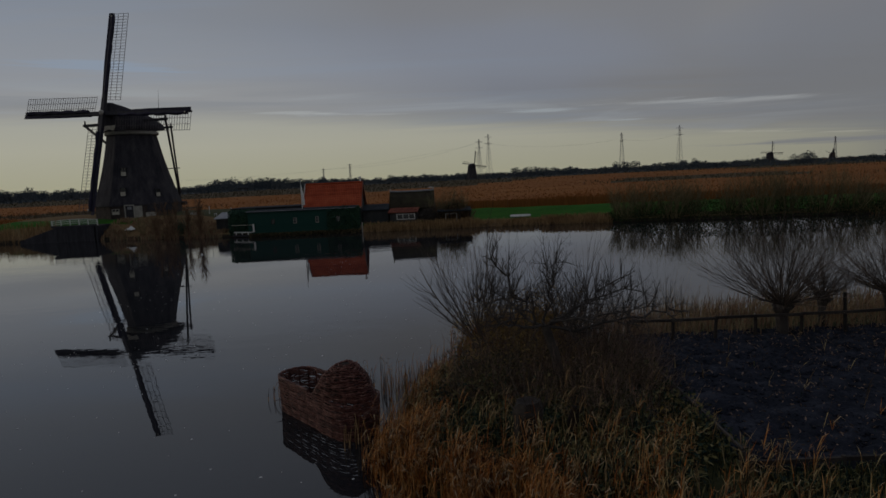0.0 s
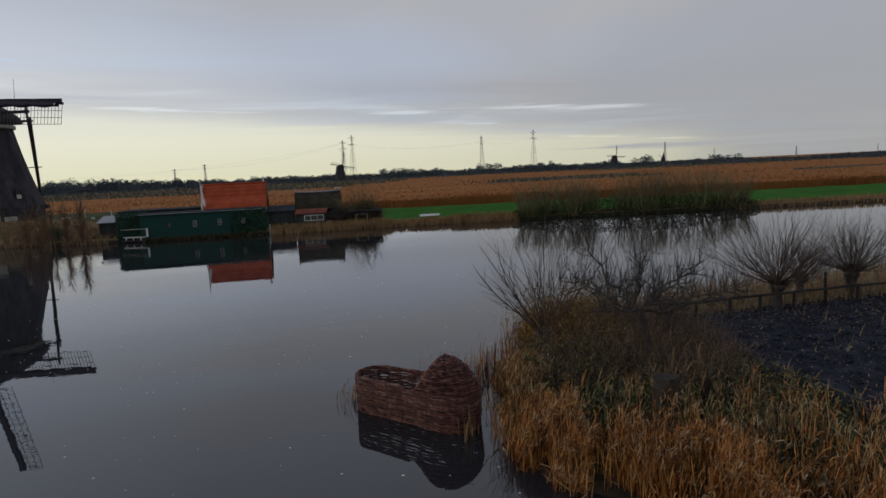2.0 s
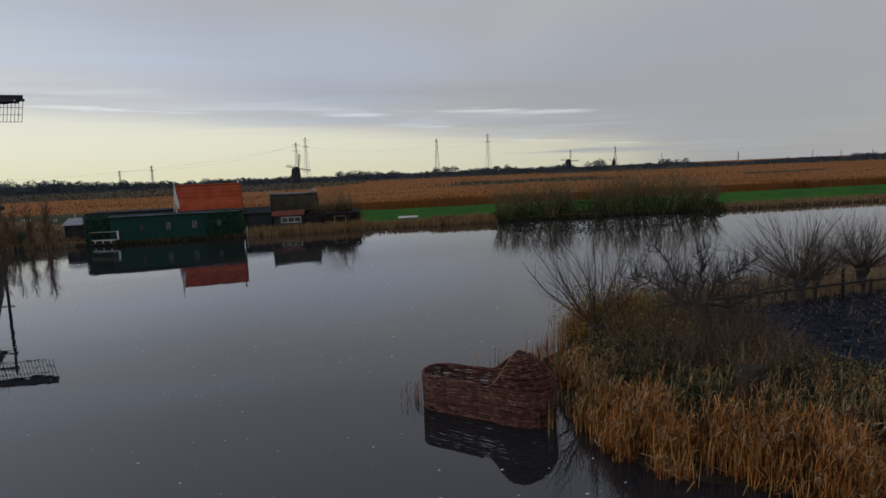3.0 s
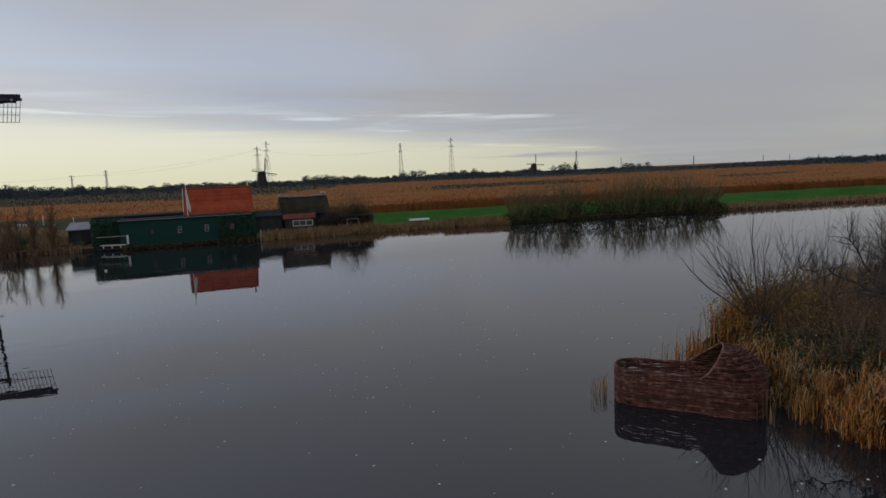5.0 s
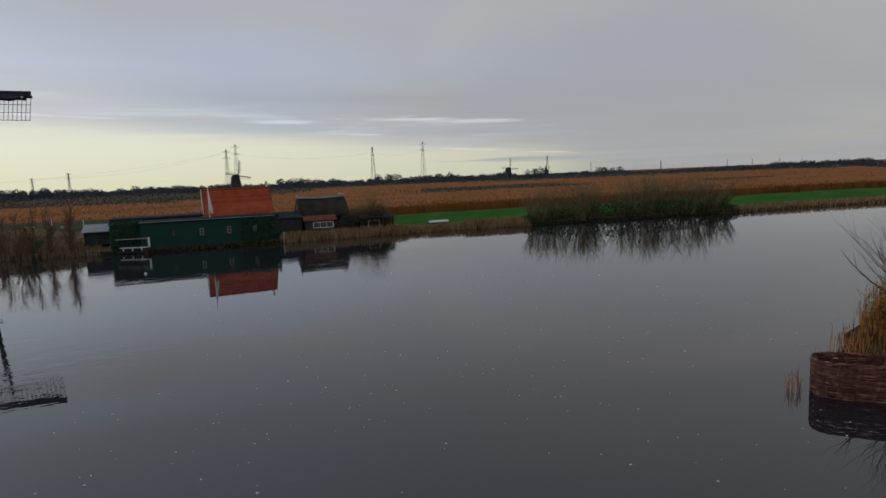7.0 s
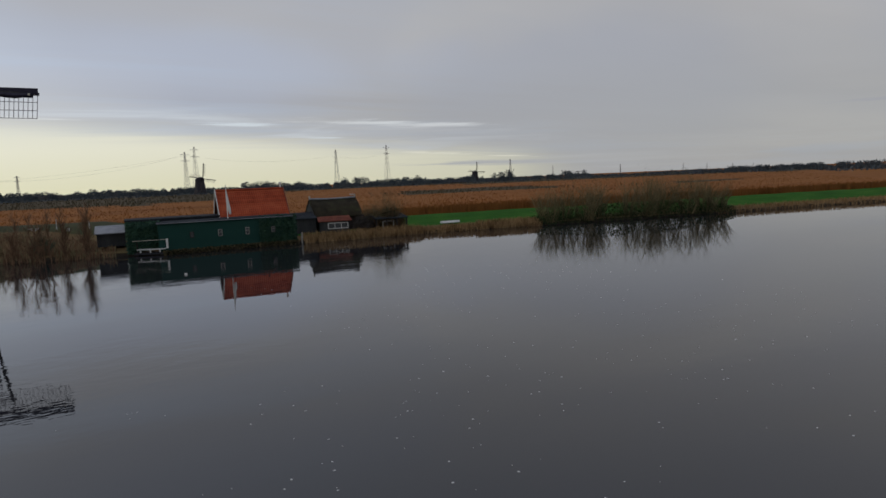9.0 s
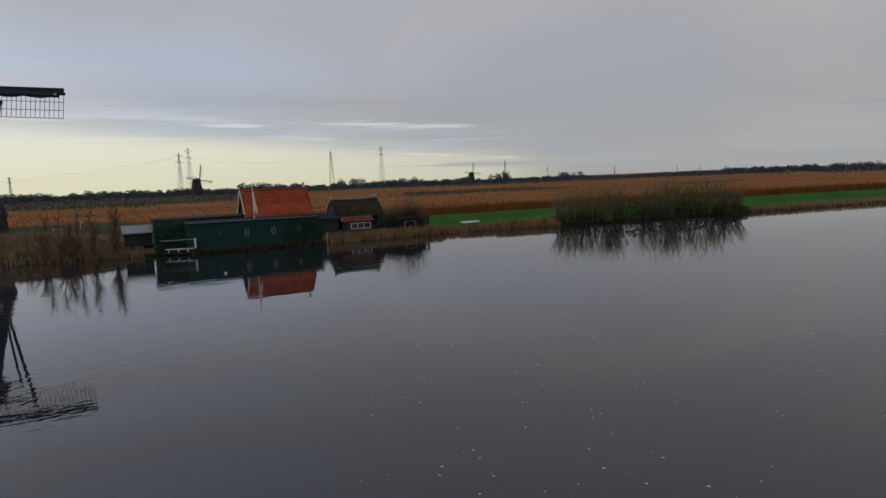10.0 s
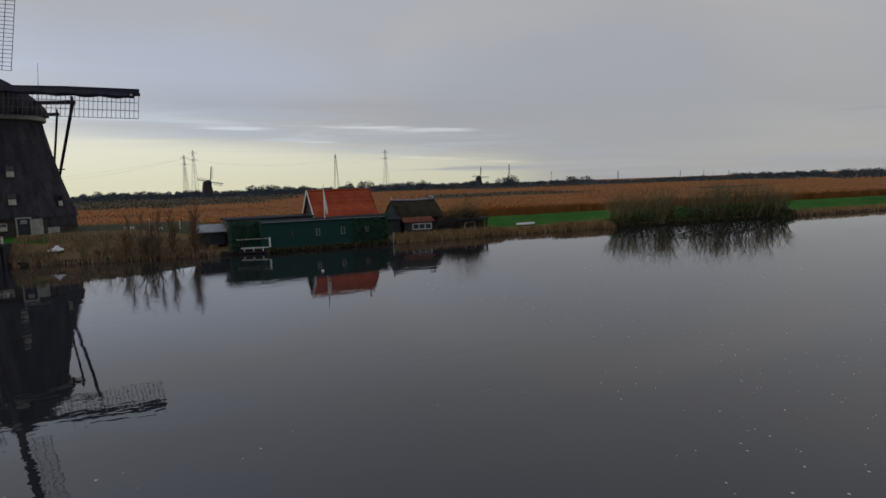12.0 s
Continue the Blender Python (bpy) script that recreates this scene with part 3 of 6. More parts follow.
def build_mill():
    mill = thing("windmill", Matrix.Translation(MILL), "dark thatched octagonal windmill on a tarred brick base, sails stopped upright", "windmill")
    h1, ht, rt, edge = 2.30, 13.55, 3.72, 22.5 + TOWER_TURN
    part("brick_base", Mesh().loft([octagon(6.56, -0.9, 8, edge), octagon(6.44, h1, 8, edge)]), M_BRICK, mill, "dark tarred brick base")
    # thatched sides, slightly hollow, one panel for each side of the octagon
    prof = [(0.0, 6.50), (0.0, 6.66), (0.025, 6.62), (0.12, 6.22), (0.22, 5.86), (0.34, 5.45), (0.466, 5.05), (0.65, 4.52), (0.84, 4.06), (1.0, rt)]
    rings = [octagon(r, h1 - 0.15 + (ht - h1 + 0.15) * t, 8, edge) for t, r in prof]
    for s in range(8):
        me = Mesh()
        for (ra, rb2) in zip(rings, rings[1:]):
            me.face(ra[s], ra[(s + 1) % 8], rb2[(s + 1) % 8], rb2[s])
        part("thatch_panel", me, M_THATCH, mill)
    part("curb_ring", Mesh().loft([octagon(rt + 0.12, ht - 0.1, 16, 0), octagon(rt + 0.30, ht, 16, 0), octagon(rt + 0.30, ht + 0.45, 16, 0), octagon(rt, ht + 0.5, 16, 0)]), M_STONE, mill, "pale wooden curb ring under the cap")
    # windows and door on the sides towards the canal
    def opening(name, side, along, z, w, h, label, frame_mat, door=False):
        a = radians(45 * side + TOWER_TURN)
        nrm = Vector((math.cos(a), math.sin(a), 0))
        tan = Vector((-nrm.y, nrm.x, 0))
        if z < h1:
            r = 6.48 * math.cos(radians(22.5))
        else:
            t = (z - h1) / (ht - h1)
            r = float(np.interp(t, [p[0] for p in prof[2:]], [p[1] for p in prof[2:]])) * math.cos(radians(22.5))
        holder = new(name)
        holder.parent = mill
        holder.matrix_local = Matrix.Translation(nrm * (r + 0.1) + tan * along + Vector((0, 0, z))) @ Matrix(((tan.x, 0, nrm.x, 0), (tan.y, 0, nrm.y, 0), (0, 1, 0, 0), (0, 0, 0, 1)))
        tagged(holder, label)
        fr = Mesh()
        e = 0.07 if not door else 0.16
        for c, s in (((-w / 2, 0, 0), (e, h + e, 0.4)), ((w / 2, 0, 0), (e, h + e, 0.4)), ((0, h / 2, 0), (w - e, e, 0.4)), ((0, -h / 2, 0), (w - e, e, 0.4))):
            fr.box(c, s)
        if not door:
            fr.box((0, 0, 0.1), (0.05, h - e, 0.1))
            fr.box((0, 0.05, 0.1), (w - e, 0.05, 0.1))
        part("window_frame" if not door else "door_frame", fr, frame_mat, holder)
        if door:
            part("door_leaf", Mesh().box((0, 0, 0), (w - e, h - e, 0.12)), M_TAR, holder, "dark green-black boarded door")
            part("light", Mesh().box((0, h * 0.28, 0.08), (w * 0.45, h * 0.22, 0.05)), M_GREY, holder)
        else:
            part("pane", Mesh().box((0, 0, 0.02), (w - e, h - e, 0.04)), M_GLASS, holder)
            part("blind", Mesh().box((0, -h * 0.22, 0.08), (w - e, h * 0.46, 0.22)), M_CREAM, holder, "pale lowered curtain")

    # sides 6 and 7 of the octagon look over the canal
    opening("window", 6, -0.30, 7.5, 0.80, 1.35, "small dark-framed window in the thatch, its pale blind half down", M_TAR)
    opening("window", 6, -0.40, 4.35, 0.80, 1.35, "small dark-framed window in the thatch, its pale blind half down", M_TAR)
    opening("window", 7, 0.17, 4.0, 0.72, 1.25, "small dark-framed window in the thatch, its pale blind half down", M_TAR)
    opening("door", 6, 0.42, 1.22, 1.35, 2.05, "dark door in a pale frame", M_PLASTER, True)
    opening("window", 6, -1.65, 1.30, 1.0, 0.8, "low barred window in the brick base", M_STONE)
    for sd, c, w, lo, hi in ((6, 1.72, 1.06, -0.6, 2.1), (7, -1.40, 1.7, -0.6, 1.0)):
        a = radians(45 * sd + TOWER_TURN)
        nrm, tan = Vector((math.cos(a), math.sin(a), 0)), Vector((-math.sin(a), math.cos(a), 0))
        p = nrm * (6.50 * math.cos(radians(22.5)) + 0.03) + tan * c
        part("plaster_patch", Mesh().box((p.x, p.y, (lo + hi) / 2), (w, 0.12, hi - lo), Matrix.Rotation(a - math.pi / 2 * 3, 3, "Z")), M_PLASTER, mill, "pale plastered patch of wall")
    a = radians(45 * 7 + TOWER_TURN)
    nrm, tan = Vector((math.cos(a), math.sin(a), 0)), Vector((-math.sin(a), math.cos(a), 0))
    p = nrm * (6.50 * math.cos(radians(22.5)) + 0.05) + tan * 0.15
    for k in range(9):
        q = p + tan * (k - 4) * 0.46
        part("weather_board", Mesh().box((q.x, q.y, 1.58), (0.44, 0.10, 1.05), Matrix.Rotation(a - math.pi / 2 * 3, 3, "Z")), M_TAR, mill)

    # cap with its long axis along local y: the front looks to -y
    turn = Matrix.Rotation(radians(MILL_TURN), 4, "Z")
    cap = new("cap")
    cap.parent = mill
    cap.matrix_local = Matrix.Translation((0, 0, ht + 0.5)) @ turn
    tagged(cap, "dark thatched boat-shaped cap")
    rings = []
    for y, w, h, low in ((-4.4, 2.0, 4.05, 0.5), (-4.15, 2.7, 4.4, 0.2), (-2.5, 3.55, 4.1, 0.05), (0, 4.0, 3.55, 0.05), (2.4, 3.75, 2.95, 0.1), (4.4, 2.9, 2.25, 0.35), (5.7, 1.5, 1.4, 0.7)):
        r = []
        for i in range(15):
            t = math.pi * i / 14
            cx = math.cos(t)
            r.append((w * math.copysign(abs(cx) ** 0.95, cx), y, low + (h - low) * math.sin(t) ** 1.05))
        rings.append(r)
    part("cap_thatch", Mesh().loft(rings), M_THATCH, cap, smooth=True)
    part("front_board", Mesh().loft([[(-2.6, -4.35, 0.0), (2.6, -4.35, 0.0), (2.2, -4.35, 2.2), (0, -4.35, 4.35), (-2.2, -4.35, 2.2)], [(-2.6, -4.2, 0.0), (2.6, -4.2, 0.0), (2.2, -4.2, 2.2), (0, -4.2, 4.35), (-2.2, -4.2, 2.2)]]), M_TAR, cap)
    part("beard_board", Mesh().loft([[(-1.3, -4.75, 0.75), (1.3, -4.75, 0.75), (0.9, -4.75, -0.05), (0, -4.75, 0.2), (-0.9, -4.75, -0.05)], [(-1.3, -4.65, 0.75), (1.3, -4.65, 0.75), (0.9, -4.65, -0.05), (0, -4.65, 0.2), (-0.9, -4.65, -0.05)]]), M_CREAM, cap, "pale carved board under the windshaft")
    part("lightning_rod", Mesh().tube([(2.0, 4.2, 1.2), (2.3, 4.4, 7.1)], [0.05, 0.02], 5), M_TAR, cap)
    # tail: cross beams, braces and the pole behind the mill
    part("long_cross_beam", Mesh().beam((-8.7, -0.9, 1.55), (7.9, -0.9, 1.55), 0.40), M_TAR, cap)
    part("short_cross_beam", Mesh().beam((-4.0, 4.9, 0.9), (4.0, 4.9, 0.9), 0.34), M_TAR, cap)
    foot = Vector((0, 9.9, -13.0))
    part("tail_pole", Mesh().beam((0, 3.0, 2.0), foot, 0.5), M_TAR, cap)
    for sd, x in ((-1, -8.4), (1, 7.6)):
        part("long_brace", Mesh().tube([(x, -0.9, 2.3), (x, -0.9, 1.4), foot + Vector((sd * 0.3, -0.2, 1.2))], [0.13, 0.19, 0.16], 6), M_TAR, cap)
        part("short_brace", Mesh().tube([(sd * 3.75, 4.9, 1.5), (sd * 3.75, 4.9, 0.8), foot + Vector((sd * 0.3, -0.1, 2.4))], 0.15, 6), M_TAR, cap)
    part("strut", Mesh().beam((-8.2, -0.95, 1.4), (-3.4, -2.2, -1.5), 0.22), M_TAR, cap)
    part("brace_spar", Mesh().beam((-3.6, 6.4, -6.0), (3.5, 6.4, -6.0), 0.14), M_TAR, cap)
    part("winch", Mesh().tube([(-1.2, 10.0, -12.2), (1.2, 10.0, -12.2)], 0.35, 10), M_TAR, cap)
    # sails: hub, shaft and four blades
    hub = new("sail_cross")
    hub.parent = mill
    hub.matrix_local = turn @ Matrix.Translation((0.3, -5.45, 16.58)) @ Matrix.Rotation(radians(-12.5), 4, "X") @ Matrix.Rotation(radians(2.95), 4, "Y")
    part("windshaft", Mesh().tube([(0, -0.7, 0), (0, 3.5, 0)], [0.42, 0.5], 8), M_TAR, hub)
    part("poll_end", Mesh().tube([(0, -0.9, 0), (0, -0.68, 0)], [0.3, 0.45], 8), M_PLASTER, hub, "pale iron poll end")
    R = 16.0
    for q in range(4):
        rot = Matrix.Rotation(radians(90 * q), 4, "Y")
        off = 0.0 if q % 2 else -0.36

        def tr(me):
            me.v = [tuple(rot @ Vector((x, y + off, z))) for x, y, z in me.v]
            return me

        # blade points up (+z); the lattice hangs to +x
        part("stock", tr(Mesh().loft([[(-s, -s, 0.0), (s, -s, 0), (s, s, 0), (-s, s, 0)] if i == 0 else [(-s, -s, R), (s, -s, R), (s, s, R), (-s, s, R)] for i, s in enumerate((0.3, 0.14))])), M_TAR, hub)
        wb = Mesh()
        wb.loft([[(-0.45, -0.06, 2.4), (0.1, -0.10, 2.4), (0.1, -0.02, 2.4), (-0.45, 0.02, 2.4)], [(-0.58, -0.20, 8), (0.1, -0.12, 8), (0.1, -0.04, 8), (-0.58, -0.12, 8)], [(-0.58, -0.26, R - 0.05), (0.1, -0.14, R - 0.05), (0.1, -0.06, R - 0.05), (-0.58, -0.18, R - 0.05)]])
        part("leading_board", tr(wb), M_SAILCLOTH, hub)
        cl = Mesh()
        pts, rad = [], []
        for i in range(15):
            z = 3.0 + i * (R - 3.6) / 14
            pts.append((0.30 + 0.06 * math.sin(i * 1.7), -0.25, z))
            rad.append(0.24 + 0.09 * abs(math.sin(i * 2.1 + q)))
        cl.tube(pts, rad, 6)
        part("furled_sail", tr(cl), M_SAILCLOTH, hub, "dark furled sailcloth lashed along the stock")
        part("tip_plate", tr(Mesh().box((0.28, -0.62, R - 0.75), (0.22, 0.03, 0.22))), M_CREAM, hub, "small pale plate near the sail's end")
        zs = [2.1 + 0.475 * i for i in range(30)]
        for z in zs:
            part("lattice_bar", tr(Mesh().beam((0.05, 0.02, z), (2.85, 0.30 - z * 0.012, z), 0.045)), M_SPAR, hub)
        for xx in (0.95, 1.9, 2.8):
            part("lattice_lath", tr(Mesh().beam((xx, 0.06 + xx * 0.08, zs[0]), (xx, 0.05 + xx * 0.02, zs[-1]), 0.05)), M_SPAR, hub)
    return mill


build_mill()


def far_mill(name, at, turn, spin, label, s=1.0):
    m = thing(name, Matrix.Translation(at) @ Matrix.Rotation(radians(turn), 4, "Z") @ Matrix.Scale(s, 4), label, "windmill", "distant windmills")
    part("tower", Mesh().loft([octagon(6.6, -3), octagon(6.0, 2), octagon(4.6, 10), octagon(3.9, 14)]), M_THATCH, m)
    rings = []
    for y, w, h in ((-4, 2, 3.6), (-2, 3.9, 4), (1, 4.2, 3.4), (4.4, 1.5, 1.4)):
        rings.append([(w * math.cos(math.pi * i / 8), y, 14 + h * math.sin(math.pi * i / 8)) for i in range(9)])
    part("cap", Mesh().loft(rings), M_THATCH, m)
    part("tail", Mesh().beam((0, 4, 15.5), (0, 10, 2), 0.5), M_TAR, m)
    for q in range(4):
        rot = Matrix.Rotation(radians(90 * q + spin), 3, "Y")
        a, b = rot @ Vector((0, 0, 0)), rot @ Vector((0, 0, 14))
        hub = Vector((0, -5, 16.2))
        sail = part("sail", Mesh().beam(hub + a, hub + b, 0.6), M_TAR, m)
        bl = Mesh()
        for z in range(3, 14):
            bl.beam(hub + rot @ Vector((0, 0, z)), hub + rot @ Vector((2.2, 0, z)), 0.10)
        for xx in (1.1, 2.2):
            bl.beam(hub + rot @ Vector((xx, 0, 3)), hub + rot @ Vector((xx, 0, 13)), 0.10)
        part("lattice", bl, M_SPAR, sail)


# ---- the yard by the water ----
def pantile_roof(w, l, pitch_vec, mat, parent, col=0.24, rows=13):
    """A slope of clay tiles in overlapping courses: local x along the eave, v up the slope."""
    n = int(w / col)
    up = Vector(pitch_vec).normalized()
    nrm = Vector((1, 0, 0)).cross(up)
    for r in range(rows):
        me = Mesh()
        a, b = r * l / rows, (r + 1.12) * l / rows
        lower, upper = [], []
        for i in range(n * 4 + 1):
            x = w * i / (n * 4)
            wave = 0.030 * math.sin(i * math.pi / 2) + 0.004 * math.sin(i * 3.1 + r)
            lower.append(tuple(Vector((x, 0, 0)) + up * a + nrm * (wave + 0.05)))
            upper.append(tuple(Vector((x, 0, 0)) + up * b + nrm * (wave + 0.005)))
        under = [tuple(Vector(p) - nrm * 0.04) for p in lower]
        me.loft([under, lower, upper], cap=False, closed=False)
        part("tile_course", me, mat, parent)


def build_house():
    h = thing("house", (-19.4, 83.7, 0.7), "dark wooden house with a red tile roof and white bargeboards", "house")
    L, D, ez, rz = 7.9, 5.4, 2.6, 5.8
    for nm, c, s in (("wall", (L / 2, 0.35, ez / 2), (L - 0.3, 0.2, ez)), ("wall", (L / 2, D - 0.35, ez / 2), (L - 0.3, 0.2, ez))):
        part(nm, Mesh().box(c, s), M_DARKBOARD, h)
    for x in (0.15, L - 0.35):
        part("gable_wall", Mesh().loft([[(x, 0.25, -0.2), (x, D - 0.25, -0.2), (x, D - 0.25, ez), (x, D / 2, rz - 0.2), (x, 0.25, ez)], [(x + 0.2, 0.25, -0.2), (x + 0.2, D - 0.25, -0.2), (x + 0.2, D - 0.25, ez), (x + 0.2, D / 2, rz - 0.2), (x + 0.2, 0.25, ez)]]), M_DARKBOARD, h)
    sl = math.hypot(D / 2 + 0.15, rz - ez + 0.15)
    for s in (0, 1):
        hold = new("roof_slope")
        hold.parent = h
        if s == 0:
            hold.matrix_local = Matrix.Translation((-0.1, -0.15, ez - 0.15))
        else:
            hold.matrix_local = Matrix.Translation((L + 0.1, D + 0.15, ez - 0.15)) @ Matrix.Rotation(math.pi, 4, "Z")
        tagged(hold, "slope of red clay tiles")
        up = (0, D / 2 + 0.15, rz - ez + 0.15)
        nrm = Vector((1, 0, 0)).cross(Vector(up).normalized()) * -0.06
        part("roof_deck", Mesh().loft([[(0, 0, 0), (L + 0.2, 0, 0), (L + 0.2, up[1], up[2]), (0, up[1], up[2])], [Vector(p) + nrm for p in ((0, 0, 0), (L + 0.2, 0, 0), (L + 0.2, up[1], up[2]), (0, up[1], up[2]))]]), M_OLD_TILE, hold)
        pantile_roof(L + 0.2, sl, up, M_TILE, hold)
    part("ridge_tiles", Mesh().tube([(-0.12 + i * 0.4, D / 2, rz + 0.08 + 0.015 * (i % 2)) for i in range(21)], 0.13, 6), M_TILE, h)
    for x in (-0.16, L + 0.10):
        for s in (-1, 1):
            part("bargeboard", Mesh().beam((x, D / 2 + s * (D / 2 + 0.25), ez - 0.25), (x, D / 2 + s * 0.02, rz + 0.12), 0.07, 0.30), M_WHITE if x < 0 else M_OLD_TILE, h, "white painted bargeboard" if x < 0 else "")
    part("gutter", Mesh().beam((-0.1, -0.26, ez - 0.12), (L + 0.1, -0.26, ez - 0.12), 0.16), M_CREAM, h, "pale gutter along the eave")
    part("chimney_pipe", Mesh().tube([(L - 0.25, D / 2 + 0.1, rz - 0.1), (L - 0.25, D / 2 + 0.1, rz + 0.75)], 0.1, 8).tube([(L - 0.25, D / 2 + 0.1, rz + 0.6), (L - 0.25, D / 2 + 0.1, rz + 0.85)], 0.17, 8), M_WHITE, h)

    sh = thing("flat_roofed_shed", (-29.3, 84.0, 0.9), "long low dark shed with a flat felt roof beside the house", "shed")
    part("wall", Mesh().box((4.8, 2.3, 1.2), (9.4, 4.4, 2.9)), M_DARKBOARD, sh)
    part("roof", Mesh().box((4.8, 2.2, 2.78), (9.9, 5.0, 0.22)), M_FELT, sh)
    part("roof_edge", Mesh().box((4.8, -0.34, 2.82), (9.96, 0.06, 0.12)), M_TAR, sh)

    k = thing("grey_shed", (-32.3, 85.4, 1.0), "small shed with a grey sheet roof behind the reeds", "shed")
    part("wall", Mesh().box((1.4, 1.5, 0.7), (2.8, 2.8, 1.6)), M_DARKBOARD, k)
    part("roof", Mesh().loft([[(-0.2, -0.3, 1.35), (3.1, -0.3, 1.35), (3.1, 3.1, 2.05), (-0.2, 3.1, 2.05)], [(-0.2, -0.3, 1.45), (3.1, -0.3, 1.45), (3.1, 3.1, 2.15), (-0.2, 3.1, 2.15)]]), M_GREY, k)

    p = thing("flagpole", (-19.0, 81.2, 3.3), "slim pole with a furled white flag on the shed roof", "flagpole")
    part("pole", Mesh().tube([(0, 0, 0), (0.0, 0, 3.95)], [0.06, 0.035], 6), M_WHITE, p)
    part("furled_flag", Mesh().tube([(0.04, 0, 3.3), (0.05, 0, 2.7), (0.12, 0, 1.9), (0.20, 0, 1.2), (0.30, 0, 0.6)], [0.04, 0.11, 0.15, 0.20, 0.09], 7), M_WHITE, p, "furled white cloth")


build_house()


def leaf_cloud(me, pts, rnd, size, up=0.3, slim=0.55):
    """Small two-triangle leaves at pts."""
    for p in pts:
        d = Vector((rnd.gauss(0, 1), rnd.gauss(0, 1), rnd.gauss(0, 1) * 0.8 + up)).normalized()
        e = d.cross(Vector((rnd.gauss(0, 1), rnd.gauss(0, 1), rnd.gauss(0, 1)))).normalized()
        s = size * rnd.uniform(0.6, 1.4)
        q = Vector(p)
        me.face(q - d * s, q + e * s * slim, q + d * s, q - e * s * slim)


def clipped_hedge(x0, x1, y0, depth, top, label, seed):
    rnd = random.Random(seed)
    h = thing("hedge", (x0, y0, 0.3), label, "hedge", "hedges along the water")
    W, D, H = x1 - x0, depth, top - 0.3
    core = Mesh()
    n = 24
    rings = []
    for i in range(n + 1):
        x = W * i / n
        t = H - 0.22 + 0.16 * noise.noise((x * 0.7 + seed, 0, 7)) - (0.3 if i in (0, n) else 0)
        b = 0.14
        rings.append([(x, b, -0.6), (x, b - 0.05, t * 0.5), (x, b + 0.06, t - 0.15), (x, b + 0.3, t), (x, D - 0.3, t), (x, D - b, t - 0.2), (x, D - b, -0.6)])
    core.loft(rings)
    part("core", core, M_HEDGE, h, smooth=True)
    pts = []
    for _ in range(int(950 * W)):
        x = rnd.uniform(-0.12, W + 0.1)
        u = rnd.random()
        bulge = 0.2 * noise.noise((x * 0.6 + seed, u * 2, 3))
        top_z = H + 0.16 * noise.noise((x * 0.7 + seed, 0, 7))
        if u < 0.72:
            z = rnd.uniform(-0.1, top_z)
            y = -bulge + rnd.gauss(0, 0.08) + (0.25 if z > top_z - 0.15 else 0) * rnd.random()
        elif u < 0.9:
            z, y = top_z + rnd.gauss(-0.02, 0.09), rnd.uniform(0, D)
        else:
            z, y = rnd.uniform(0, top_z), rnd.uniform(0, D)
            x = rnd.choice((rnd.gauss(-0.03, 0.08), W + rnd.gauss(0.0, 0.08)))
        pts.append((x, y, z))
    lv = Mesh()
    leaf_cloud(lv, pts, rnd, 0.11)
    part("foliage", lv, M_HEDGE, h)


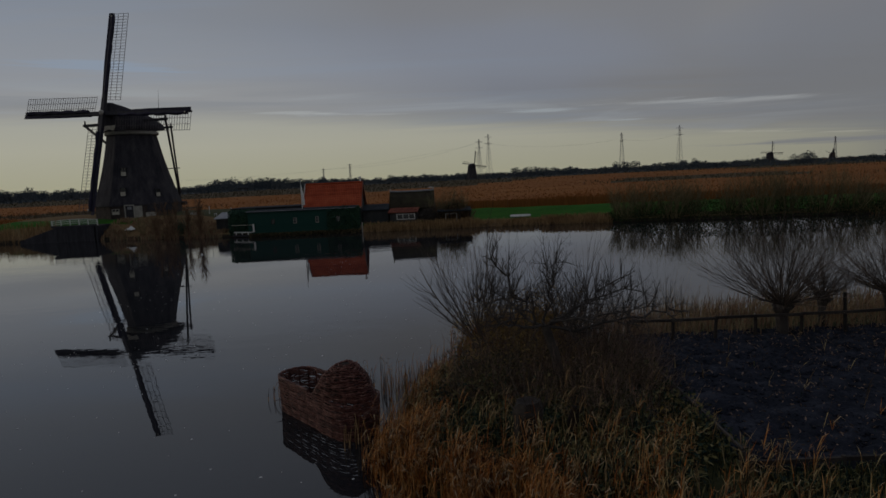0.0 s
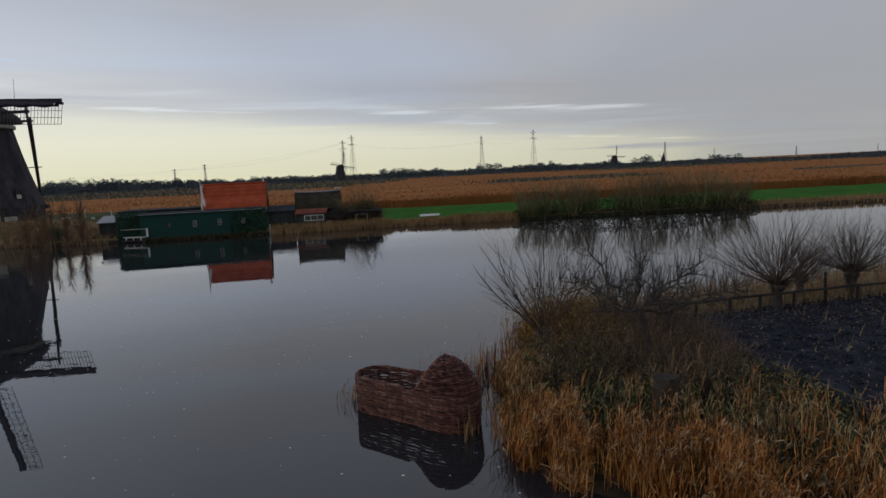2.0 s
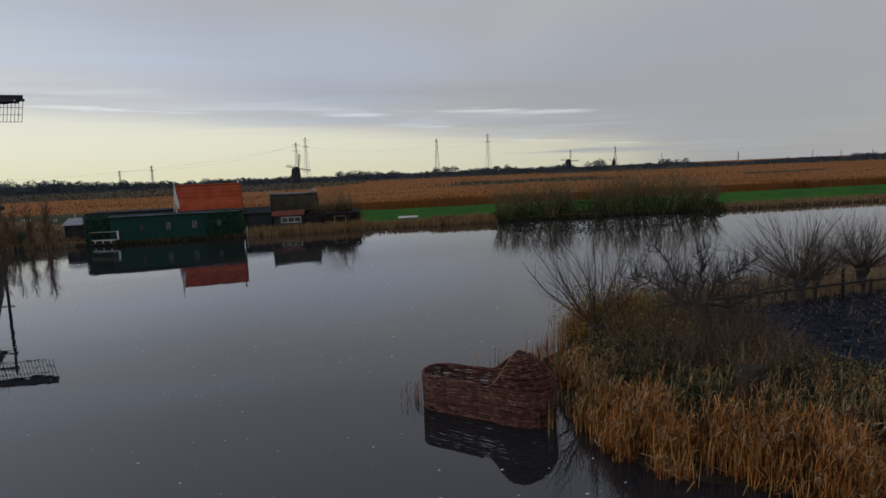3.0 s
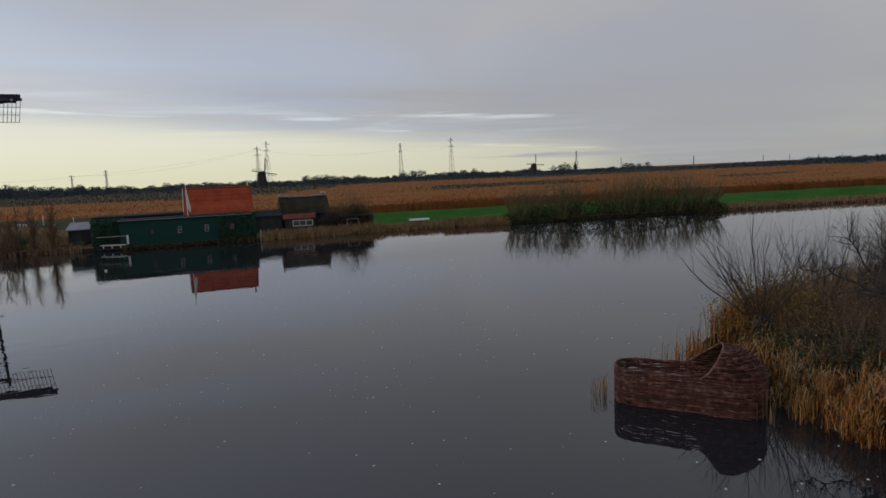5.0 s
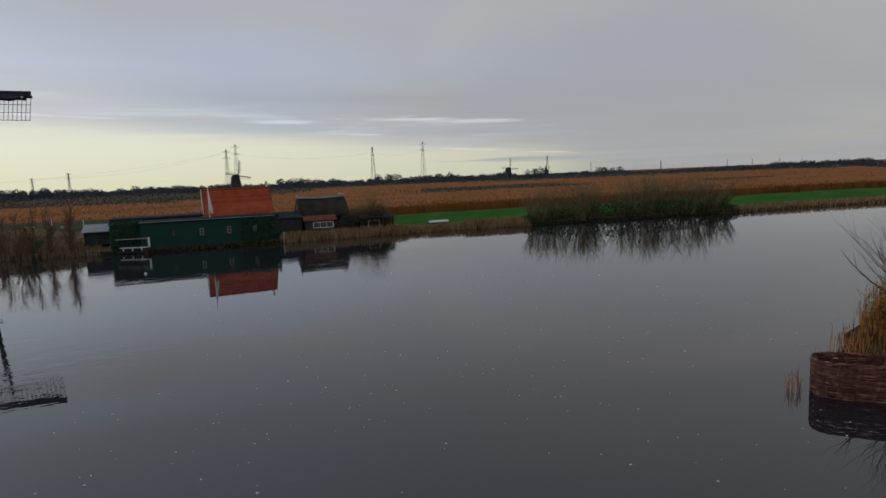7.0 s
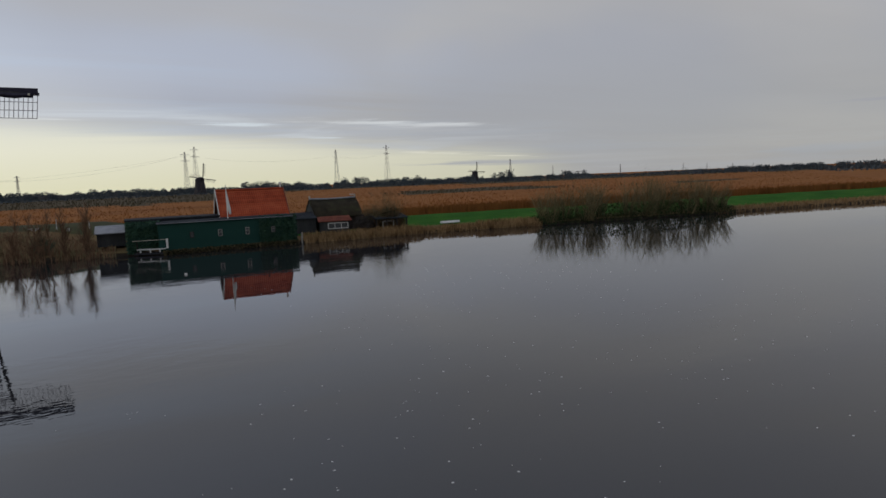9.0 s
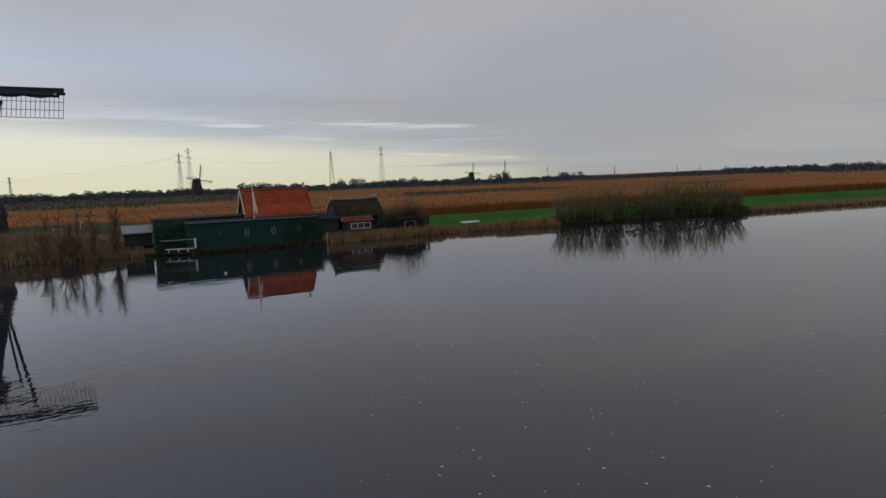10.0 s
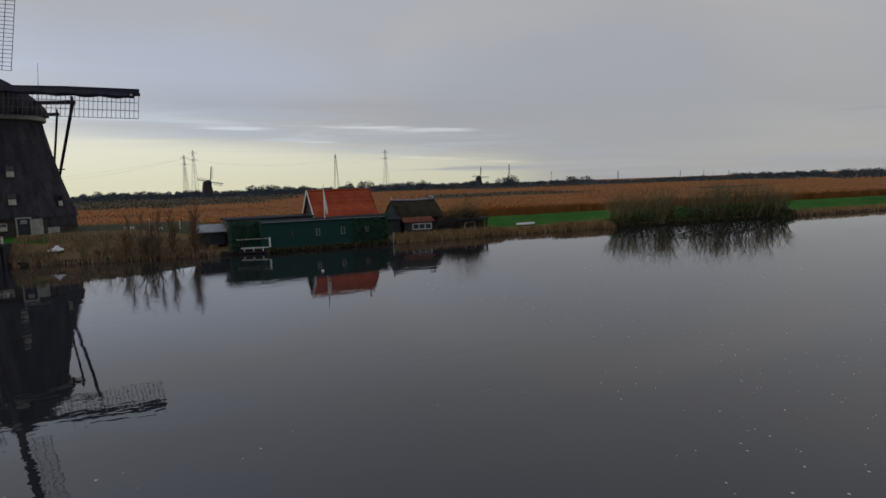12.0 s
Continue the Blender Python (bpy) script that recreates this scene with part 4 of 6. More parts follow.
def build_waterside():
    clipped_hedge(-29.3, -26.0, 82.2, 1.8, 3.45, "tall dark green ivy hedge behind the landing stage", 11)
    clipped_hedge(-15.6, -11.5, 80.6, 1.6, 3.3, "dark green ivy hedge hanging over the shed's end", 12)
    s = thing("waterside_shed", (-26.3, 80.8, 0.3), "long low shed of teal-tarred boards on the water's edge", "shed")
    W, H = 14.5, 2.98
    rnd = random.Random(13)
    part("wall", Mesh().box((W / 2, 1.5, H / 2 - 0.3), (W, 2.9, H + 0.5)), M_TEAL, s)
    bd = [Mesh().box((0, 0, H / 2 - 0.1), (0.235, 0.03, H - 0.1)), Mesh().box((0, 0, H / 2 - 0.1), (0.23, 0.04, H - 0.1))]
    first = []
    for i in range(int(W / 0.245)):
        x = 0.12 + i * 0.245
        if i < 2:
            o = part("board", bd[i], M_TEAL, s)
            first.append(o)
        else:
            o = bpy.data.objects.new("board", first[i % 2].data)
            scene.collection.objects.link(o)
            o.parent = s
        o.location = (x, 0.03, rnd.gauss(0, 0.01))
    part("roof", Mesh().loft([[(-0.1, -0.15, H + 0.02), (W, -0.15, H + 0.02), (W, 3.4, H + 0.1), (-0.1, 3.4, H + 0.1)], [(-0.1, -0.15, H + 0.14), (W, -0.15, H + 0.14), (W, 3.4, H + 0.22), (-0.1, 3.4, H + 0.22)]]), M_FELT, s)
    part("gutter", Mesh().tube([(-0.1, -0.21, H + 0.06), (W, -0.21, H + 0.02)], 0.04, 6), M_GREY, s, "thin pale gutter")
    for x, h, f in ((3.35, 0.6, M_FENCE), (6.3, 0.7, M_STONE), (9.25, 0.75, M_STONE), (12.1, 0.6, M_GREYWOOD)):
        w = new("window")
        w.parent = s
        w.location = (x, -0.03, 1.62)
        tagged(w, "small pale-framed window")
        yy = -0.30 if x > 12 else 0.0
        fr = Mesh()
        for cc, zz in (((-0.19, yy, 0), (0.05, 0.08, h)), ((0.19, yy, 0), (0.05, 0.08, h)), ((0, yy, h / 2), (0.43, 0.08, 0.05)), ((0, yy, -h / 2), (0.43, 0.08, 0.05)), ((0, yy, 0.05), (0.36, 0.06, 0.04))):
            fr.box(cc, zz)
        part("window_frame", fr, f, w)
        part("pane", Mesh().box((0, yy + 0.02, 0), (0.34, 0.02, h - 0.06)), M_GLASS, w)
    lw = Mesh()
    pts = [(rnd.uniform(-26.0, -11.4), 80.1 + rnd.gauss(0, 0.22), rnd.uniform(-0.1, 0.5)) for _ in range(2600)]
    leaf_cloud(lw, pts, rnd, 0.11)
    solid("waterline_weeds", lw, M_UNDER, (0, 0, 0), "green weeds trailing along the waterline below the shed", "weeds", kind="stuff")


build_waterside()


def build_thatched():
    h = thing("thatched_cottage", (-7.8, 85.4, 0.7), "small old cottage with a mossy thatched roof and white ridge ends", "cottage")
    L, D, ez, rz = 6.4, 5.2, 2.1, 4.25
    part("wall", Mesh().box((L / 2, D / 2, ez / 2 - 0.1), (L - 0.7, D - 0.7, ez + 0.2)), M_BRICK, h)
    n = 12
    for s in (0, 1):
        rings = []
        for i in range(n + 1):
            x = L * i / n
            sag = -0.10 * math.sin(math.pi * i / n)
            y0, y1 = (-0.1, D / 2) if s == 0 else (D + 0.1, D / 2)
            rings.append([(x, y0, ez - 0.35 + sag), (x, y0, ez - 0.05 + sag), (x, (y0 + y1) / 2, (ez + rz) / 2 + 0.22 + sag), (x, y1, rz + sag), (x, y1, rz - 0.4 + sag), (x, (y0 + y1) / 2, (ez + rz) / 2 - 0.2 + sag)])
        part("thatch_slope", Mesh().loft(rings), M_MOSS, h, "sagging mossy thatch", smooth=True)
    part("ridge", Mesh().tube([(L * i / 10, D / 2, rz + 0.02 - 0.10 * math.sin(math.pi * i / 10)) for i in range(11)], 0.14, 6), M_GREY, h, "pale ridge capping")
    for x in (0.1, L - 0.1):
        part("gable_wall", Mesh().loft([[(x - 0.1, 0.3, 0), (x - 0.1, D - 0.3, 0), (x - 0.1, D - 0.3, ez), (x - 0.1, D / 2, rz - 0.3), (x - 0.1, 0.3, ez)], [(x + 0.1, 0.3, 0), (x + 0.1, D - 0.3, 0), (x + 0.1, D - 0.3, ez), (x + 0.1, D / 2, rz - 0.3), (x + 0.1, 0.3, ez)]]), M_DARKBOARD, h)
        part("ridge_post", Mesh().box((x, D / 2, rz + 0.16), (0.16, 0.2, 0.5)), M_CREAM, h, "short white chimney at the ridge end")
    part("chimney_cap", Mesh().box((L - 0.45, D / 2, rz + 0.36), (0.6, 0.3, 0.10)), M_WHITE, h)
    l = thing("lean_to", Matrix.Translation((-7.75, 83.9, 0.6)) @ Matrix.Rotation(radians(-8), 4, "Z") @ Matrix.Scale(0.86, 4), "lean-to with a faded red tile roof and a white-framed window", "lean-to")
    part("wall", Mesh().box((2.3, 0.9, 0.9), (4.4, 1.5, 2.0)), M_DARKBOARD, l)
    hold = new("roof")
    hold.parent = l
    hold.location = (-0.15, -0.15, 1.82)
    up = (0, 1.9, 0.62)
    part("roof_deck", Mesh().loft([[(0, 0, -0.08), (4.9, 0, -0.08), (4.9, up[1], up[2] - 0.08), (0, up[1], up[2] - 0.08)], [(0, 0, 0), (4.9, 0, 0), (4.9, up[1], up[2]), (0, up[1], up[2])]]), M_OLD_TILE, hold)
    pantile_roof(4.9, 2.0, up, M_OLD_TILE, hold, rows=7)
    for x, w in ((2.75, 2.9),):
        win = new("window")
        win.parent = l
        win.location = (x, 0.1, 1.1)
        tagged(win, "white-framed window of small panes")
        fr = Mesh()
        for c, s in (((0, 0, 0.4), (w, 0.12, 0.1)), ((0, 0, -0.4), (w, 0.12, 0.1)), ((-w / 2, 0, 0), (0.1, 0.12, 0.9)), ((w / 2, 0, 0), (0.1, 0.12, 0.9)), ((-w / 6, 0, 0), (0.07, 0.10, 0.8)), ((w / 6, 0, 0), (0.07, 0.10, 0.8))):
            fr.box(c, s)
        part("window_frame", fr, M_WHITE, win)
        for sx in (-1, 0, 1):
            part("pane", Mesh().box((sx * w / 3, 0.03, 0), (w / 3 - 0.1, 0.04, 0.72)), M_GLASS, win)
    li = thing("link_roof", (-11.4, 84.6, 0.7), "low grey-roofed link between the house and the cottage", "shed")
    part("wall", Mesh().box((1.75, 1.4, 0.95), (3.5, 2.4, 1.9)), M_DARKBOARD, li)
    part("roof", Mesh().loft([[(-0.1, -0.1, 1.85), (3.6, -0.1, 1.85), (3.6, 2.8, 2.5), (-0.1, 2.8, 2.5)], [(-0.1, -0.1, 1.97), (3.6, -0.1, 1.97), (3.6, 2.8, 2.62), (-0.1, 2.8, 2.62)]]), M_FELT, li)
    d = thing("boat_shed", (-0.9, 82.0, 0.5), "small dark open boat shed on posts by the water", "shed")
    part("back_wall", Mesh().box((2.2, 1.9, 0.8), (4.2, 0.12, 1.7)), M_DARKBOARD, d)
    part("roof", Mesh().loft([[(-0.1, -0.2, 1.55), (4.5, -0.2, 1.55), (4.5, 2.1, 1.95), (-0.1, 2.1, 1.95)], [(-0.1, -0.2, 1.67), (4.5, -0.2, 1.67), (4.5, 2.1, 2.07), (-0.1, 2.1, 2.07)]]), M_FELT, d)
    for x in (0.1, 1.5, 2.9, 4.3):
        part("post", Mesh().box((x, 0, 0.55), (0.16, 0.16, 2.1)), M_FENCE, d)
    part("white_frame", Mesh().box((1.0, 0.1, 0.75), (0.12, 0.1, 1.1)).box((1.75, 0.1, 1.25), (1.5, 0.1, 0.12)).box((2.5, 0.1, 0.75), (0.12, 0.1, 1.1)), M_STONE, d)


build_thatched()


def build_jetty():
    j = thing("jetty", Matrix.Translation((-28.45, 81.85, 0.0)) @ Matrix.Rotation(radians(-22), 4, "Z"), "small landing stage with pale handrail and white step", "jetty")
    for i in range(9):
        part("plank", Mesh().box((0.15 + i * 0.36, 0.35, 0.36), (0.32, 1.3, 0.06)), M_FENCE, j)
    for x in (0.1, 1.5, 3.0):
        part("post", Mesh().box((x, -0.2, 0.0), (0.14, 0.14, 0.9)), M_FENCE, j)
    part("edge_beam", Mesh().beam((-0.2, -0.35, 0.2), (3.3, -0.35, 0.2), 0.18), M_TAR, j)
    part("handrail", Mesh().beam((-0.4, -0.1, 1.58), (3.3, -0.1, 1.64), 0.06), M_CREAM, j, "pale handrail")
    part("rail_post", Mesh().box((0.05, -0.1, 0.95), (0.07, 0.07, 1.25)), M_FENCE, j)
    part("rail_post", Mesh().box((3.2, -0.12, 1.2), (0.20, 0.12, 1.05)), M_WHITE, j, "white-painted rail post")
    part("white_step", Mesh().box((1.6, -0.3, 0.66), (2.9, 0.45, 0.10)), M_WHITE, j, "white-painted step board")
    for x in (0.5, 1.5, 2.5):
        part("step_leg", Mesh().box((x, -0.45, 0.48), (0.12, 0.08, 0.30)), M_WHITE, j)


build_jetty()


def build_race():
    r = thing("mill_race", (-61.4, 87.3, 0.0), "dark timber outlet of the mill race with wing walls", "mill race")
    for i in range(26):
        x = i * 0.42
        h = float(np.interp(x, [0, 3.8, 5.5, 11], [0.5, 1.7, 2.2, 2.2]))
        part("board", Mesh().box((x, 0.05 * math.sin(i * 7.1), h / 2 - 0.4), (0.40, 0.14, h + 0.8)), M_TAR, r)
    part("coping", Mesh().beam((4.6, 0, 2.25), (11, 0, 2.25), 0.3), M_TAR, r)
    part("deck", Mesh().box((8, 3.2, 2.1), (6.0, 6.2, 0.2)), M_FENCE, r)
    part("side_wall", Mesh().box((11.0, 3.2, 1.0), (0.25, 6.4, 2.4)), M_TAR, r)
    part("back_fill", Mesh().box((7.6, 3.4, 0.8), (6.5, 5.6, 2.6)), M_TAR, r)
    f = thing("white_railing", (-57.2, 88.1, 2.2), "low arched white wooden railing over the mill race", "railing")
    for i in range(6):
        u = i / 5
        part("post", Mesh().box((u * 6.6, 0, 0.40 + 0.18 * math.sin(math.pi * u)), (0.09, 0.09, 0.95)), M_WHITE, f)
    for z in (0.30, 0.58, 0.84):
        part("rail", Mesh().tube([(-0.15 + 6.9 * q / 8, -0.03, z + 0.18 * math.sin(math.pi * q / 8)) for q in range(9)], 0.045, 5), M_WHITE, f)


build_race()


# ---- bare shrubs and trees ----
def twig(me, rnd, p, d, length, r, depth, n=4, spread=0.5, lift=0.25, segs=4, kids=3, keep=None, crook=0.11):
    """A crooked tapering branch with side twigs."""
    pts, rad = [Vector(p)], [r]
    d = Vector(d).normalized()
    for i in range(segs):
        d = (d + Vector((rnd.gauss(0, 1), rnd.gauss(0, 1), rnd.gauss(0, 1))) * crook + Vector((0, 0, lift * 0.25))).normalized()
        pts.append(pts[-1] + d * length / segs)
        rad.append(max(r * (1 - 0.75 * (i + 1) / segs), 0.002))
    me.tube(pts, rad, n if depth > 1 else 3, cap=False)
    if keep is not None:
        keep.append(pts[-1])
    if depth > 1:
        for _ in range(kids):
            t = rnd.uniform(0.25, 0.95)
            i = min(int(t * segs), segs - 1)
            q = pts[i].lerp(pts[i + 1], t * segs - i)
            e = (d + Vector((rnd.gauss(0, spread), rnd.gauss(0, spread), rnd.gauss(0, spread * 0.7) + 0.1))).normalized()
            twig(me, rnd, q, e, length * rnd.uniform(0.35, 0.65), rad[i] * 0.6, depth - 1, n, spread, lift, max(2, segs - 1), kids, keep, crook)


def shrub(name, at, label, height, width, stems, seed, mat, r=0.03, depth=3, kids=4, group="", lean=(0, 0), base=0.5):
    rnd = random.Random(seed)
    s = thing(name, at, label, "shrub", group)
    me = Mesh()
    for i in range(stems):
        a = rnd.uniform(0, 2 * math.pi)
        q = rnd.random() ** 0.6
        d = Vector((math.cos(a) * q * width / height + lean[0], math.sin(a) * q * width / height + lean[1], 1))
        p = Vector((math.cos(a) * base * rnd.random(), math.sin(a) * base * rnd.random(), -0.1))
        twig(me, rnd, p, d, height * rnd.uniform(0.6, 0.98) / max(0.7, d.normalized().z ** 0.5), r * rnd.uniform(0.6, 1.1), depth, kids=kids)
    part("crown", me, mat, s)
    return s


for i, (x, w, h) in enumerate(((22.8, 2.4, 4.0), (25.4, 2.8, 4.9), (28.3, 2.9, 5.2), (31.2, 2.4, 4.5), (35.6, 2.8, 5.0), (38.7, 3.1, 5.6), (42.0, 3.2, 5.8), (45.4, 3.2, 5.4), (48.8, 2.9, 4.8), (51.8, 2.2, 3.8))):
    shrub("bank_willow_shrub", (x, far_edge(x) + 1.2 + 0.7 * math.sin(i * 2.3), 0.35), "bare many-stemmed willow shrub on the far bank", h, w, 56, 40 + i, M_FARTWIG, 0.045, 2, 6, "bare willow shrubs along the bank", base=1.3)


def under_shrubs():
    """Rank low growth that hides the feet of the willow shrubs."""
    rnd = random.Random(87)
    me = Mesh()
    pts = []
    for _ in range(13000):
        x = rnd.uniform(20.5, 53.5)
        d = rnd.uniform(-0.2, 2.6)
        pts.append((x, far_edge(x) + d, max(far_height(x, d), 0.05) + rnd.random() ** 1.4 * (1.9 * math.sin(math.pi * (x - 19.5) / 35) ** 0.5 + 0.45 * noise.noise((x * 0.6, d, 1)))))
    leaf_cloud(me, pts, rnd, 0.13, 0.8, 0.35)
    solid("shrub_undergrowth", me, M_SHRUBLEAF, (0, 0, 0), "dull green undergrowth at the feet of the willow shrubs", "weeds", kind="stuff")


under_shrubs()


def sapling(at, label, h, width, seed, stems=1):
    """An upright young tree: straight leaders with short rising side twigs."""
    rnd = random.Random(seed)
    t = thing("bank_sapling", at, label, "tree", "saplings by the mill")
    tr, cr = Mesh(), Mesh()
    for k in range(stems):
        x, y = (rnd.gauss(0, 0.28), rnd.gauss(0, 0.2)) if stems > 1 else (0, 0)
        hh = h * (1 if k == 0 else rnd.uniform(0.7, 0.95))
        pts = [Vector((x + rnd.gauss(0, 0.018) * i, y + rnd.gauss(0, 0.015) * i, -0.2 + (hh + 0.2) * i / 7)) for i in range(8)]
        tr.tube(pts, [0.06 * (1 - 0.115 * i) + 0.008 for i in range(8)], 6)
        for _ in range(42):
            u = rnd.uniform(0.18, 0.97)
            i = min(6, int(u * 7))
            p = pts[i].lerp(pts[i + 1], u * 7 - i)
            a = rnd.uniform(0, 2 * math.pi)
            twig(cr, rnd, p, (math.cos(a) * 0.5, math.sin(a) * 0.5, 1), width * rnd.uniform(1.0, 2.0) * (1.2 - 0.6 * u), 0.025, 2, 3, 0.4, 0.2, 3, 6)
    part("trunk", tr, M_SAPLING, t)
    part("crown", cr, M_SAPLING, t)


for i, (x, y, h, w, n) in enumerate(((-39.35, 82.6, 5.5, 1.0, 2), (-37.8, 82.0, 5.8, 0.9, 2), (-36.7, 82.0, 6.1, 0.9, 2), (-35.15, 82.4, 6.0, 0.9, 2), (-33.2, 81.6, 6.4, 1.0, 3))):
    sapling((x, y, far_height(x, y - far_edge(x)) - 0.05), "slim bare alder sapling on the bank by the mill", h, w, 70 + i, n)
for i, (x, h, w) in enumerate(((-43.5, 2.8, 1.1), (-41.4, 3.2, 1.2))):
    shrub("bank_bush", (x, far_edge(x) + 0.9, 0.4), "low bare bush at the foot of the mill bank", h, w, 24, 90 + i, M_FARTWIG, 0.022, 2, 4, "low bushes by the mill", base=0.3)
for i, (x, h, w) in enumerate(((0.3, 4.7, 1.5), (2.2, 4.4, 1.5), (-1.3, 3.8, 1.0))):
    shrub("cottage_bush", (x, 82.9 + 0.3 * i, 0.6), "brown bare bush with upright rods beside the cottage", h, w, 26, 95 + i, M_FARTWIG, 0.028, 3, 4, "bushes by the cottage", base=0.5)
shrub("dark_evergreen", (-37.4, far_edge(-37.4) + 1.3, 0.4), "small dark evergreen bush at the waterline", 1.9, 1.1, 60, 98, M_HEDGE, 0.03, 3, 5, base=0.6)


def bank_reeds():
    rnd = random.Random(21)
    me = Mesh()

    def blade(x, y, z0, h, w):
        nonlocal me
        lx, ly = rnd.gauss(0, 0.12) * h, rnd.gauss(0, 0.08) * h
        a = rnd.uniform(0, math.pi)
        c, s = math.cos(a) * w, math.sin(a) * w
        me.face((x - c, y - s, z0), (x + c, y + s, z0), (x + lx + c * 0.5, y + ly + s * 0.5, z0 + h), (x + lx - c * 0.5, y + ly - s * 0.5, z0 + h))

    for lo, hi, n, h0, h1, d0, d1 in ((-130, -58, 2600, 0.9, 1.8, -0.3, 3.0), (-10.8, 4.5, 3000, 0.5, 1.0, -0.6, 1.2), (4.5, 21, 2600, 0.3, 0.7, -0.2, 1.4), (12.5, 21, 1600, 0.5, 0.9, -0.2, 1.8), (50, 120, 5200, 0.25, 0.6, -0.3, 2.6)):
        for _ in range(n):
            x = rnd.uniform(lo, hi)
            d = rnd.uniform(d0, d1)
            blade(x, far_edge(x) + d, max(far_height(x, d) - 0.1, -0.2), rnd.uniform(h0, h1), rnd.uniform(0.02, 0.05))
    veg, me = me, Mesh()
    for lo, hi, n, h0, h1, d0, d1 in ((-50, -30.5, 2200, 0.35, 0.9, -0.5, 1.6), (-50, -30.5, 3600, 0.2, 0.55, 0.8, 7.0)):
        for _ in range(n):
            x = rnd.uniform(lo, hi)
            d = rnd.uniform(d0, d1)
            if noise.noise((x * 0.5, d * 0.5, 3)) > -0.25:
                blade(x, far_edge(x) + d, max(far_height(x, d) - 0.1, -0.2), rnd.uniform(h0, h1), rnd.uniform(0.03, 0.07))
    solid("bank_growth", me, M_BANKVEG, (0, 0, 0), "brown rank growth on the bank below the mill", "weeds", kind="stuff")
    me = veg
    solid("bank_reeds", me, M_PALEREED, (0, 0, 0), "tan winter reeds along the far waterline", "reed", kind="stuff")


bank_reeds()

bt = Mesh()
rings = []
for i in range(9):
    t = i / 8
    w = 0.48 * math.sin(math.pi * min(0.97, 0.12 + t * 0.82)) ** 0.7
    rings.append([(t * 2.8, w * math.cos(math.pi * a / 6), 0.30 * math.sin(math.pi * a / 6) + 0.02) for a in range(7)])
bt.loft(rings)
boat = thing("upturned_boat", Matrix.Translation((8.9, 82.9, 0.82)) @ Matrix.Rotation(radians(-6), 4, "Z"), "small white boat lying upturned on the grass bank", "boat")
part("hull", bt, M_WHITE, boat, smooth=True)
part("keel", Mesh().box((1.4, 0, 0.33), (2.3, 0.05, 0.07)), M_STONE, boat)
tp = Mesh()
rnd0 = random.Random(3)
tp.loft([[(math.cos(a * 0.7) * r * (0.7 + 0.6 * rnd0.random()), math.sin(a * 0.7) * r * 0.6, z + 0.08 * rnd0.random()) for a in range(9)] for r, z in ((0.75, 0.0), (0.55, 0.22), (0.3, 0.3), (0.1, 0.55))])
solid("white_tarpaulin", tp, M_WHITE, (-46.0, 88.6, far_height(-46.0, 88.6 - far_edge(-46.0)) + 0.1), "crumpled white tarpaulin on the mill bank", "tarpaulin")
for i, (x, y) in enumerate(((-39.4, 94.5), (-38.7, 94.3), (-35.6, 94.2))):
    b = Mesh().box((0, 0, 0.12), (0.42, 0.25, 0.08)).box((-0.15, 0, -0.04), (0.06, 0.2, 0.28)).box((0.15, 0, -0.04), (0.06, 0.2, 0.28))
    solid("garden_bench", b, M_WHITE, (x, y, far_height(x, y - far_edge(x)) + 0.15), "small white garden bench on the mill yard", "bench", "white benches on the yard")


# ---- small things by the water ----
def small_things():
    by = Mesh().loft([[(r * math.cos(a * 0.785), r * math.sin(a * 0.785), z) for a in range(8)] for r, z in ((0.03, -0.08), (0.09, -0.04), (0.12, 0.03), (0.09, 0.09), (0.02, 0.12))])
    solid("mooring_buoy", by, M_WHITE, (-25.2, 62.0, 0.02), "small round white mooring buoy floating on the canal", "buoy")
    for x, y, h, m, lab in ((13.1, 78.6, 1.1, M_FENCE, "dark wooden mooring post in the far bank"), (-11.0, 80.1, 1.3, M_STONE, "pale weathered post at the water's edge")):
        solid("mooring_post", Mesh().tube([(0, 0, -0.8), (0, 0, h * 0.6), (0.02, 0, h)], [0.11, 0.10, 0.09], 7), m, (x, y, 0.0), lab, "post")
    for x in (-36.8, -33.4):
        y = 95.0
        solid("yard_post", Mesh().tube([(0, 0, -0.3), (0.02, 0, 1.15)], [0.06, 0.05], 6), M_WHITE, (x, y, far_height(x, y - far_edge(x))), "short white post on the mill yard", "post", "white posts on the yard")


small_things()


